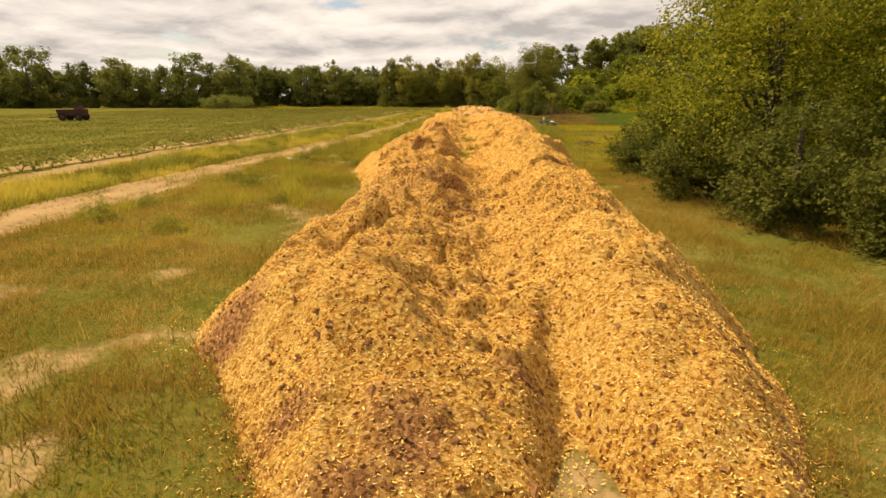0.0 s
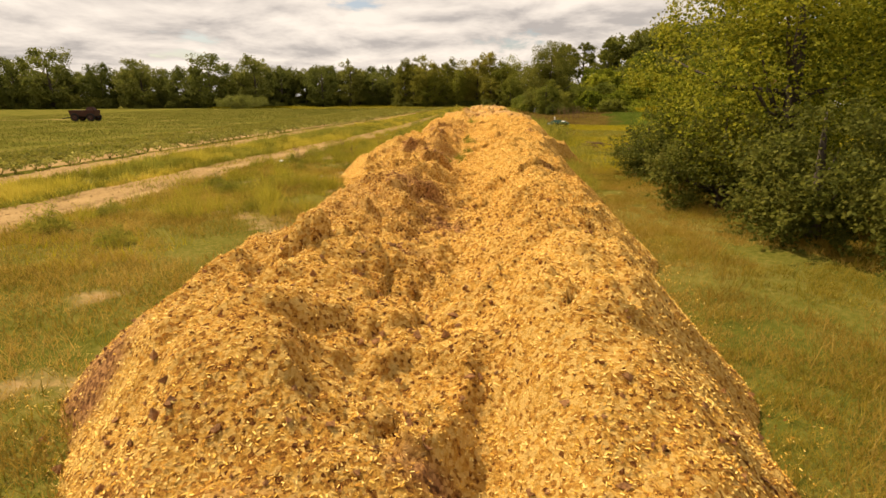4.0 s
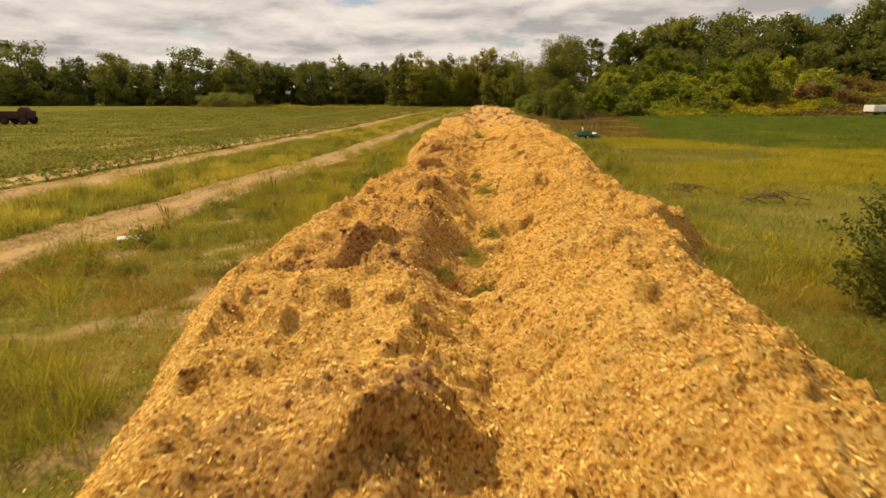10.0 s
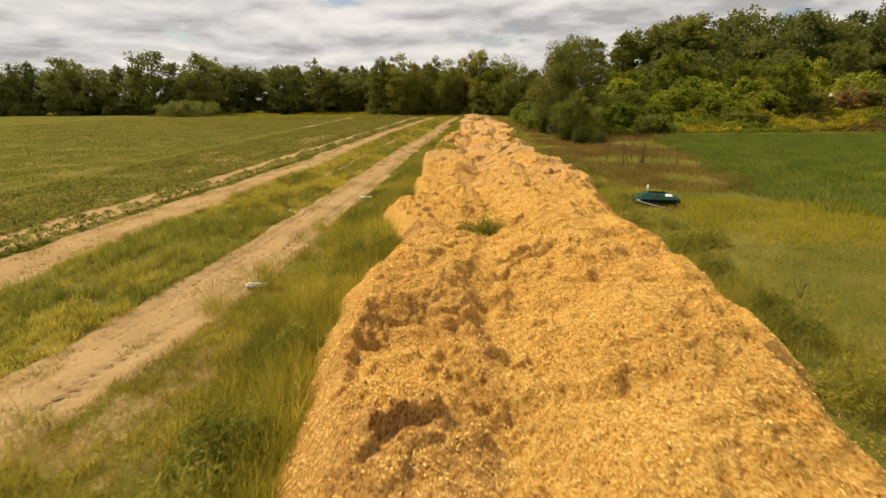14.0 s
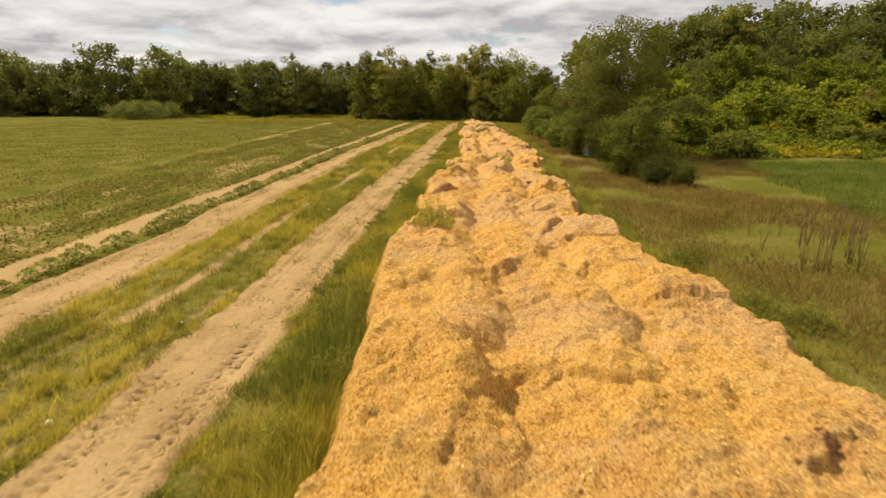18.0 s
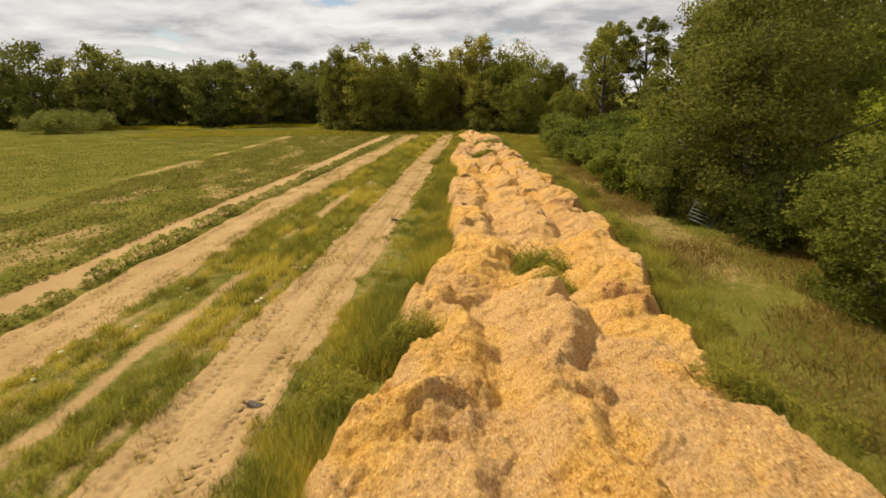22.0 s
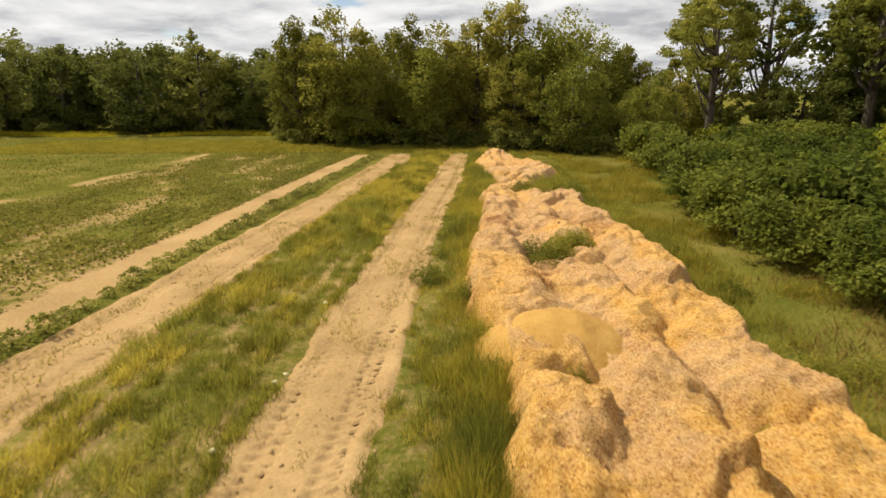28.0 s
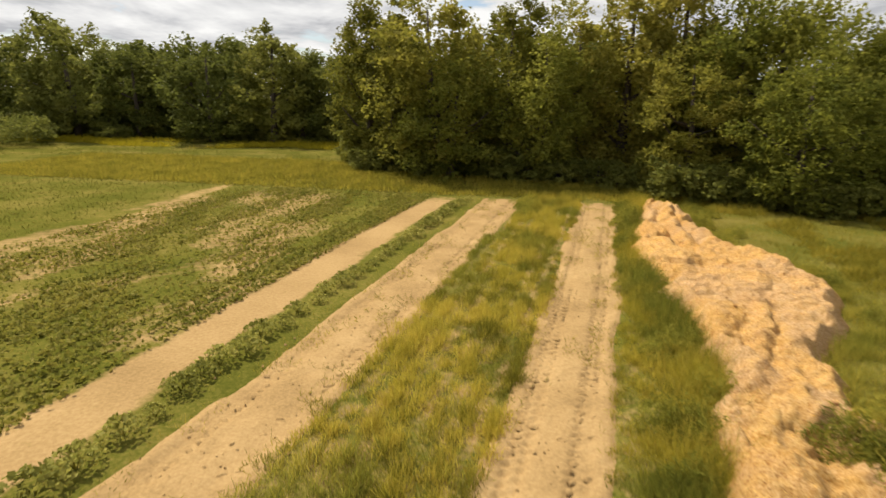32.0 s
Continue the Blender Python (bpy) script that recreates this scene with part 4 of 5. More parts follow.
    x, y = scatter(90000, -46, 20, 151, 166)
    grass("headland_grass", "tall yellow green grass below the trees", M_WEED, x, y, 0.25 + 0.25 * fbm(x * 0.3, y * 0.3, 3, 135), 0.045, y > 151.5, 0.5)


def lush_edge(x, y):
    """Where the fresh green patch of the meadow begins."""
    return np.interp(y, (40, 43, 49, 68, 87), (21, 16, 13.3, 17.8, 23)) + 2.5 * (fbm(x * 0.3, y * 0.3, 3, 128) - 0.5)


def young_at(y):
    return smooth_step(25, 60, y)


make_grasses()


# ---- trees and bushes ----
def clump_cloud(r, count, spread, inner=0.45):
    """Centres of leaf clumps in an uneven ellipsoid, mostly near its skin."""
    d = r.normal(size=(count, 3))
    d /= np.linalg.norm(d, axis=1)[:, None]
    k = inner + (1 - inner) * r.uniform(size=count) ** 0.6
    wob = 0.95 + 0.18 * np.sin(d[:, 0] * 3.1 + 1.0) * np.cos(d[:, 1] * 2.7) + r.normal(size=count) * 0.03
    return d * (k * wob)[:, None] * spread


def make_tree(name, label, seed, height, width, leaf_mat, leaf=0.34, leaves=4600, clumps=60, base=0.25, category="tree", clump_size=0.17, droop=0.3, limbs=7, shape=1.0, inner=0.45, sprays=40, spray=0.045, skirt=0.0):
    """A tapered trunk with limbs and a crown of leaf clumps, standing at the origin."""
    r = np.random.default_rng(seed)
    root = new(name)
    root.empty_display_size = 0.3
    tagged(root, label, category)
    tr = 0.022 * height + 0.05
    lean = r.normal(size=2) * 0.03 * height
    tp = [(0, 0, -0.2), (lean[0] * 0.2, lean[1] * 0.2, height * 0.2), (lean[0] * 0.5, lean[1] * 0.5, height * 0.48), (lean[0], lean[1], height * 0.86)]
    tube("trunk", tp, [tr * 1.35, tr, tr * 0.7, tr * 0.15], M_BARK, root, 8)
    cz, hz = height * (base + 1) / 2, height * (1 - base) / 2
    cl = clump_cloud(r, clumps, np.array([width / 2, width / 2, hz]) * 0.88, inner)
    cl[:, 2] = np.where(cl[:, 2] < -0.6 * hz, cl[:, 2] * r.uniform(0.5, 1.0, clumps), cl[:, 2])
    taper = 1 - (1 - shape) * np.clip(cl[:, 2] / hz, -1, 1) * 0.5 - 0.10 * np.clip(cl[:, 2] / hz, 0, 1)
    cl[:, :2] *= taper[:, None]
    # crowns that hang to the ground stay wide below
    low = np.clip(-cl[:, 2] / hz, 0, 0.97)
    cl[:, :2] *= (1 + skirt * (1 / np.sqrt(1 - low**2) - 1)).clip(1, 1.9)[:, None]
    lone = (cl[:, 2] > 0.6 * hz) & (np.hypot(cl[:, 0], cl[:, 1]) < 0.2 * width)
    cl[:, 2] = np.where(lone, cl[:, 2] * 0.86, cl[:, 2])
    cl += (lean[0] * 0.5, lean[1] * 0.5, cz)
    pick = cl[np.argsort(-np.hypot(cl[:, 0], cl[:, 1]))[: limbs * 2 : 2]]
    for p in pick:
        z0 = max(height * 0.12, min(p[2] - 0.25 * height * r.uniform(0.5, 1.0), height * 0.7))
        s = np.array([lean[0] * z0 / height, lean[1] * z0 / height, z0])
        m = s * 0.5 + p * 0.5 + (0, 0, -0.04 * height)
        tube("limb", [s, m, p], [tr * 0.45, tr * 0.28, tr * 0.06], M_BARK, root, 5)
    which = r.integers(0, clumps, leaves)
    rad = clump_size * width * r.uniform(0.6, 1.35, clumps)
    d = r.normal(size=(leaves, 3))
    d /= np.linalg.norm(d, axis=1)[:, None]
    d[:, 2] = np.where(d[:, 2] < 0, d[:, 2] * 0.6, d[:, 2] * 0.9)
    pos = cl[which] + d * (rad[which] * r.uniform(0.1, 1.0, leaves) ** 0.5)[:, None] * (1, 1, 0.8)
    # shoots that break the outline
    m = 26
    outer = cl[r.integers(0, clumps, sprays)]
    way = outer - (lean[0] * 0.5, lean[1] * 0.5, cz * 0.8)
    way /= np.linalg.norm(way, axis=1)[:, None] + 1e-9
    way += r.normal(size=(sprays, 3)) * 0.35 + (0, 0, 0.25)
    reach = spray * width * r.uniform(0.8, 1.9, sprays)
    along = r.uniform(0.2, 1.0, (sprays, m, 1))
    pos2 = outer[:, None] + way[:, None] * reach[:, None, None] * along + r.normal(size=(sprays, m, 3)) * (0.025 * width) * (1.25 - along)
    pos = np.concatenate([pos, pos2.reshape(-1, 3)])
    # the crown fills its height and width
    foot_z = np.percentile(pos[:, 2], 1.0) if skirt > 0 else 0.0
    pos[:, 2] = np.maximum((pos[:, 2] - foot_z) * height / (np.percentile(pos[:, 2], 99.8) - foot_z), 0.06)
    mid_x, mid_y = lean[0] * 0.5, lean[1] * 0.5
    grow = 0.5 * width / np.percentile(np.hypot(pos[:, 0] - mid_x, pos[:, 1] - mid_y), 97)
    pos[:, 0], pos[:, 1] = mid_x + (pos[:, 0] - mid_x) * grow, mid_y + (pos[:, 1] - mid_y) * grow
    v, f = leaf_arrays(pos, leaf, r, droop, 0.75)
    part("crown", np_mesh("crown", v, f, leaf_mat), root)
    return root


def place(ob, x, y, scale=1.0, turn=0.0, sink=0.0):
    z = float(ground_z(np.array([x]), np.array([y]))[0]) - sink
    ob.matrix_basis = Matrix.Translation((x, y, z)) @ Matrix.Rotation(turn, 4, "Z") @ Matrix.Diagonal((scale, scale, scale, 1))
    return ob


def more(ob, x, y, scale=1.0, turn=0.0, sink=0.0):
    c = copy_thing(ob, Matrix())
    return place(c, x, y, scale, turn, sink)


SNAG_X = 36.2


def make_woods():
    r = np.random.default_rng(5)
    # (kind of tree, x, y, height) along the edge of the wood, then rows behind it
    kinds = [
        make_tree("maple_tree", "broad green maple at the edge of the wood", 1, 13, 9.0, M_LEAF_A, leaf=0.26, leaves=13500, clumps=110, base=0.0, clump_size=0.12, skirt=0.8, sprays=80),
        make_tree("ash_tree", "tall loose crowned green tree at the wood edge", 2, 14, 7.6, M_LEAF_B, leaf=0.26, leaves=11500, clumps=95, base=0.0, clump_size=0.125, skirt=0.7, sprays=90),
        make_tree("oak_tree", "dark green rounded oak at the wood edge", 3, 12, 10.0, M_LEAF_A, leaf=0.26, leaves=13500, clumps=115, base=0.0, clump_size=0.115, skirt=0.8, sprays=80),
        make_tree("locust_tree", "olive green upright tree at the wood edge", 4, 14, 6.2, M_LEAF_B, leaf=0.26, leaves=10500, clumps=80, base=0.0, shape=1.3, clump_size=0.13, skirt=0.7, sprays=80),
        make_tree("elm_tree", "dull green spreading tree at the wood edge", 6, 12.5, 9.0, M_LEAF_B, leaf=0.26, leaves=12500, clumps=120, base=0.0, clump_size=0.11, skirt=0.8, sprays=80),
    ]
    far_kinds = [
        make_tree("far_maple_tree", "broad dark tree in the far tree line", 41, 13, 11.5, M_LEAF_F, leaf=0.40, leaves=7600, clumps=95, base=0.0, clump_size=0.105, limbs=3, skirt=0.9, sprays=60),
        make_tree("far_ash_tree", "tall green tree in the far tree line", 42, 14, 9.5, M_LEAF_G, leaf=0.40, leaves=6600, clumps=80, base=0.0, clump_size=0.11, limbs=3, skirt=0.8, sprays=60),
        make_tree("far_oak_tree", "dark rounded tree in the far tree line", 43, 12, 12.5, M_LEAF_F, leaf=0.40, leaves=7800, clumps=100, base=0.0, clump_size=0.10, limbs=3, skirt=0.9, sprays=60),
        make_tree("far_locust_tree", "olive upright tree in the far tree line", 44, 14, 8, M_LEAF_G, leaf=0.40, leaves=6200, clumps=70, base=0.0, shape=1.3, clump_size=0.12, limbs=3, skirt=0.8, sprays=60),
        make_tree("far_elm_tree", "dull green spreading tree in the far tree line", 46, 12.5, 12, M_LEAF_G, leaf=0.40, leaves=7600, clumps=100, base=0.0, clump_size=0.105, limbs=3, skirt=0.9, sprays=60),
    ]
    used = set()

    def put(k, x, y, h, far=False):
        ob = (far_kinds if far else kinds)[k]
        s = h / (13, 14, 12, 14, 12.5)[k]
        t = r.uniform(0, 6.28)
        tagged(ob, group="far tree line" if far else "wood edge trees")
        if ob.name in used:
            more(ob, x, y, s, t)
        else:
            used.add(ob.name)
            place(ob, x, y, s, t)

    edge = [(1, -16.0, 165, 13.0), (3, -13.4, 163, 13.6), (4, -9.4, 161, 13.8), (2, -7.6, 158.5, 9.5), (1, -3.8, 162, 13.4), (0, -0.8, 159.5, 10.6), (4, 1.8, 164, 12.8), (1, 4.6, 162, 14.4), (3, 8.2, 161, 14.6), (0, 11.2, 159, 12.4),
            (2, 14.8, 160, 13.4), (4, 8.4, 156, 9.0), (0, 18.0, 162, 11.2), (3, 21.0, 163, 10.5), (2, 19.5, 151, 7.0), (2, 13.2, 152.5, 8.6), (4, 24.5, 156, 7.5), (1, 23.0, 164, 10.0)]
    for e in edge:
        put(*e)
    # the far tree line beyond the field
    left = [(0, -18.7, 190, 12), (4, -24, 187, 10.5), (2, -29.2, 188, 11.0), (1, -36.0, 184, 14.4), (3, -33.5, 187, 11.5), (2, -45.0, 184, 12.9), (4, -52, 190, 12.6), (0, -59.5, 188, 13.0), (0, -67, 185, 16.2), (4, -74, 190, 12.6),
            (2, -83, 186, 16.8), (0, -93, 190, 13.5), (2, -107, 188, 15.5), (4, -113, 194, 14), (0, -122, 190, 14.5), (2, -138, 188, 19.5), (0, -152, 190, 17), (4, -168, 194, 18), (0, -186, 190, 19)]
    for e in left:
        put(*e, True)
    for k in range(40):
        put(int(r.integers(0, 5)), -14 - k * 4.5 + r.normal() * 1.2, 198 + r.normal() * 2, r.uniform(11, 13.5), True)
    # the depth of the wood behind its edge
    for k in range(12):
        x = -15 + k * 4.2 + r.normal() * 1.0
        put(int(r.integers(0, 5)), x, 171 + (k % 2) * 6 + r.normal() * 1.5, r.uniform(11, 12.8) if x < 15 else r.uniform(7.5, 9.5), True)
    # lower trees under the pines, then the tall dark wood beyond the vine bank
    for k in range(12):
        put(int(r.integers(0, 5)), 26 + k * 4.2 + r.normal() * 1.2, 153 - 0.45 * k + r.normal() * 2, r.uniform(6.5, 9.0), True)
    for k in range(20):
        x = 38 + k * 3.2 + r.normal() * 1.0
        put((0, 2, 3, 0, 4)[int(r.integers(0, 5))], x, 133 + 0.05 * x + r.normal() * 4, r.uniform(8.5, 12.5), True)
    for x, y, h in ((43, 151, 17.5), (48, 156, 18), (52, 158, 20), (56, 163, 22), (61, 161, 20.5), (66.6, 162, 22.2), (71, 156, 20), (75, 147, 18.5), (79.5, 150, 18.5), (84, 150, 16), (88.5, 147, 17.5), (94, 148, 20.5), (100, 144, 22),
                    (64, 148, 15.5), (70, 144, 15), (57, 148, 15), (80, 140, 14), (90, 136, 14)):
        put((0, 2, 2, 0, 3)[int(r.integers(0, 5))], x, y, h, True)
    pine = make_tree("pine_tree", "tall green pine with an open layered crown", 9, 17, 7.4, M_LEAF_D, leaf=0.27, leaves=7000, clumps=62, base=0.30, clump_size=0.105, limbs=14, sprays=60)
    place(pine, 28.5, 158, 0.95)
    for x, y, s in ((33, 156, 0.97), (24.6, 149, 0.84), (37, 147, 0.98), (29, 165, 0.95), (40, 152, 1.02), (46, 153, 1.12), (53, 152, 1.2)):
        more(pine, x, y, s, r.uniform(0, 6))
    # a dead trunk wrapped in creeper
    snag = make_tree("dead_tree", "dead tree trunk wrapped in dark creeper", 12, 14.0, 1.5, M_LEAF_E, leaf=0.22, leaves=1500, clumps=24, base=0.35, clump_size=0.22, limbs=4, sprays=8)
    place(snag, SNAG_X, 160)
    for o in [o for o in scene.objects if o.name.startswith("pine_tree")]:
        tagged(o, group="pines")


make_woods()


def make_near_trees():
    r = np.random.default_rng(15)
    vine = make_tree("vine_covered_tree", "thicket tree smothered in bright green vines", 31, 6.4, 6.4, M_LEAF_C, leaf=0.075, leaves=60000, clumps=170, base=0.0, clump_size=0.10, limbs=8, inner=0.3, sprays=140, spray=0.08, skirt=0.9)
    place(vine, 8.3, 13.2)
    more(vine, 10.4, 8.4, 0.9, 2.0)
    more(vine, 13.0, 15.5, 1.1, 4.0)
    dark = make_tree("honeysuckle_bush", "dark green leafy bush at the thicket's edge", 32, 2.4, 3.0, M_LEAF_E, leaf=0.075, leaves=10000, clumps=80, base=0.0, category="bush", clump_size=0.12, sprays=80, spray=0.11, skirt=0.9)
    place(dark, 6.9, 15.6)
    for x, y, s, t in ((6.6, 12.4, 0.95, 1.0), (6.9, 9.6, 1.0, 2.0), (7.6, 7.4, 0.9, 3.0), (6.7, 17.8, 0.7, 4.0), (8.8, 6.0, 0.8, 5.0), (8.8, 17.0, 1.1, 0.4), (11, 18.5, 1.2, 2.4), (13.3, 90.6, 0.95, 0.3), (12.5, 93.0, 0.8, 1.3), (13.8, 87.4, 1.2, 2.3), (16.4, 87.8, 1.1, 4.3), (12.9, 76.9, 0.75, 1.9), (13.9, 76.2, 0.7, 4.9)):
        more(dark, x, y, s, t)
    oak = make_tree("pin_oak", "dense dark green oak standing alone by the meadow", 33, 9.8, 8.6, M_LEAF_E, leaf=0.12, leaves=60000, clumps=130, base=-0.10, clump_size=0.115, limbs=10, inner=0.2, sprays=140, spray=0.05, skirt=0.5)
    place(oak, 14.4, 91, 1.08)
    young = make_tree("young_oak", "young green oak beside the larger oak", 34, 4.8, 4.2, M_LEAF_A, leaf=0.11, leaves=16000, clumps=80, base=-0.14, clump_size=0.13, skirt=0.6)
    place(young, 12.5, 81.0)
    more(young, 14.6, 84.0, 0.85, 2.0)
    more(young, 12.9, 93.5, 0.6, 3.0)
    more(young, 16.5, 95.0, 1.3, 4.0)
    # yellow green bushes at the edge of the meadow
    gold = make_tree("yellow_bush", "low yellow green leafy bush by the meadow", 39, 1.5, 2.2, M_LEAF_C, leaf=0.10, leaves=3400, clumps=40, base=-0.1, category="bush", clump_size=0.16)
    place(gold, 11.7, 99.0)
    more(gold, 12.3, 96.9, 1.15, 2.0)
    more(gold, 13.6, 95.6, 1.2, 3.0)
    more(gold, 24.1, 146.0, 1.9, 1.0)
    # sumac thicket
    sumac = make_tree("sumac_bush", "spreading green sumac bush with pointed leaves", 35, 2.7, 4.2, M_SUMAC, leaf=0.19, leaves=3800, clumps=70, base=0.0, category="bush", clump_size=0.15, droop=0.1)
    place(sumac, 14.0, 125)
    for x, y, s in ((12.6, 112, 0.8), (12.2, 115.5, 0.8), (12.4, 119, 0.9), (13.2, 122.5, 0.9), (12.4, 104, 0.7), (13.4, 108, 0.9), (15, 104, 1.1), (17, 107, 1.1), (19, 104, 1.1), (21, 108, 1.2), (16, 111, 1.0), (23, 105, 1.1), (18, 113, 1.1)):
        more(sumac, x, y, s, r.uniform(0, 6.28))
    for k in range(38):
        y = 104 + r.uniform(0, 38)
        x = 13.0 + 0.03 * (y - 110) + r.uniform(0, 1) ** 0.8 * 16 + (2.0 if y > 130 else 0)
        more(sumac, x, y, r.uniform(0.75, 1.3), r.uniform(0, 6.28))
    # bank of vines beyond the meadow, higher towards the wood
    bank = make_tree("vine_bank_bush", "low mound of bright yellow green vines", 36, 3.2, 5.5, M_VINE, leaf=0.30, leaves=2500, clumps=60, base=0.0, category="bush", clump_size=0.13, droop=0.1, skirt=0.9)
    green = make_tree("bramble_bush", "low dark green bramble bush below the vine bank", 47, 2.2, 4.4, M_LEAF_A, leaf=0.24, leaves=2200, clumps=50, base=0.0, category="bush", clump_size=0.13, droop=0.1, skirt=0.9)
    rusty = make_tree("rusty_bush", "low russet brown thicket on the vine bank", 48, 2.4, 4.6, M_RUSSET, leaf=0.24, leaves=1900, clumps=50, base=0.0, category="bush", clump_size=0.13, droop=0.1, skirt=0.9)
    place(bank, 22, 96)
    place(green, 24, 90.5)
    place(rusty, 50, 104)
    for k in range(34):
        x = 19.5 + r.uniform(0, 1) * 48
        depth = r.uniform(0, 1)
        y = 91 + 22 * depth + 0.05 * (x - 20)
        if depth < 0.22:
            more(green, x, y, r.uniform(0.6, 0.95), r.uniform(0, 6.28))
        elif x > 44 and depth < 0.75:
            more(rusty if r.uniform() < 0.55 else green, x, y, 0.75 + 0.75 * depth + r.uniform(-0.1, 0.1), r.uniform(0, 6.28))
        else:
            more(bank, x, y, 0.45 + 0.8 * depth + r.uniform(-0.1, 0.15), r.uniform(0, 6.28))
    # the carpet of vines over the berm
    for name, label, mat_, share, n in (("vine_carpet", "dense carpet of bright vines over a low bank", M_VINE, 0, 70000), ("gold_carpet", "yellowing vines in patches over a low bank", M_GOLD, 1, 60000), ("russet_carpet", "russet brown brambles over a low bank", M_RUSSET, 2, 40000)):
        x, y = scatter(n, 19, 72, 88, 117)
        kind = fbm(x * 0.16, y * 0.22, 3, 161)
        reddish = smooth_step(40, 52, x) * (fbm(x * 0.2, y * 0.3, 2, 163) > 0.47)
        pick = (reddish > 0.5) if share == 2 else ((reddish <= 0.5) & ((kind > 0.53) if share else (kind <= 0.55)))
        pick &= y > 88.5 + 2.5 * fbm(x * 0.3, x * 0, 2, 165)
        x, y = x[pick], y[pick]
        lump = 0.25 + 1.1 * np.abs(2 * fbm(x * 0.45, y * 0.45, 2, 167) - 1)
        v, f = leaf_arrays(np.stack([x, y, ground_z(x, y) + lump * rng.uniform(0.35, 1.0, len(x))], 1), 0.30, rng, 0.05, 0.75)
        tagged(new(name, np_mesh(name, v, f, mat_)), label, "vines", kind="stuff")
    draped = make_tree("vine_draped_tree", "small tree draped in yellow green vines", 49, 7.0, 5.4, M_VINE, leaf=0.26, leaves=6500, clumps=80, base=0.0, clump_size=0.13, skirt=0.8, sprays=70)
    place(draped, 36.3, 118, 1.2)
    for x, y, s in ((30.5, 121, 0.95), (41.5, 117, 0.85), (45.5, 102, 1.0), (26.5, 116, 0.75), (48, 119, 1.05), (54, 120, 1.0), (60, 121, 1.1), (33, 126, 1.1), (23.5, 124, 0.75)):
        more(draped, x, y, s, r.uniform(0, 6.28))
    hedge = make_tree("field_bush", "wide low dark bush in front of the tree line", 37, 4.0, 16, M_LEAF_F, leaf=0.26, leaves=11000, clumps=170, base=0.0, category="bush", clump_size=0.06, skirt=0.8, sprays=60, spray=0.02)
    place(hedge, -66, 170)
    low = make_tree("edge_shrub", "low shrub under the far trees", 38, 2.2, 4.4, M_LEAF_G, leaf=0.26, leaves=1500, clumps=45, base=0.0, category="bush", clump_size=0.12, skirt=0.9)
    place(low, -20, 184)
    for k in range(52):
        more(low, -23 - k * 3.3 + r.normal(), 186 + r.normal() * 2.0 + 4 * (k % 2), r.uniform(0.8, 1.4) + 0.9 * (k % 2), r.uniform(0, 6))
    for k in range(26):
        more(low, -18 + k * 2.0 + r.normal() * 0.4, 168 + r.normal(), r.uniform(1.3, 2.0), r.uniform(0, 6))
    for k in range(34):
        x = -15 + k * 1.25 + r.normal() * 0.5
        more(low, x, np.interp(x, (-15, 3, 10, 26), (161, 158, 152.5, 146)) + r.normal() * 0.8, r.uniform(0.5, 1.15), r.uniform(0, 6))


make_near_trees()


# ---- the crop row ----
def make_crop():
    r = np.random.default_rng(55)
    kinds = []
    for k in range(3):
        root = tagged(new("squash_plant"), "leafy green squash plant in a sandy row", "crop plant", "squash row")
        n = 150
        ang, rad = r.uniform(0, 6.28, n), r.uniform(0, 1, n) ** 0.7 * 0.5
        pos = np.stack([np.cos(ang) * rad, np.sin(ang) * rad * 1.1, 0.12 + 0.40 * (1 - (rad / 0.55) ** 2) * r.uniform(0.5, 1.1, n)], 1)
        v, f = leaf_arrays(pos, 0.125, r, 0.1, 0.8)
        part("foliage", np_mesh("foliage", v, f, M_CROP), root)
        for s in range(5):
            a = s * 1.257 + r.uniform(0, 0.6)
            tip = (math.cos(a) * 0.33, math.sin(a) * 0.33, r.uniform(0.22, 0.40))
            tube("stem", [(0, 0, -0.03), (tip[0] * 0.4, tip[1] * 0.4, tip[2] * 0.75), tip], [0.016, 0.012, 0.006], M_CROP, root, 4)
        kinds.append(root)
    k = 0
    y = 16.0
    while y < 150.5:
        x = float((at_y(LANE2, y) - 1.1 + at_y(SAND3, y) + 0.55) / 2) + r.normal() * 0.07
        s = r.uniform(0.45, 0.95)
        (place if k < 3 else more)(kinds[k % 3], x, y, s, r.uniform(0, 6.28))
        k += 1
        y += r.uniform(0.6, 0.95)


make_crop()


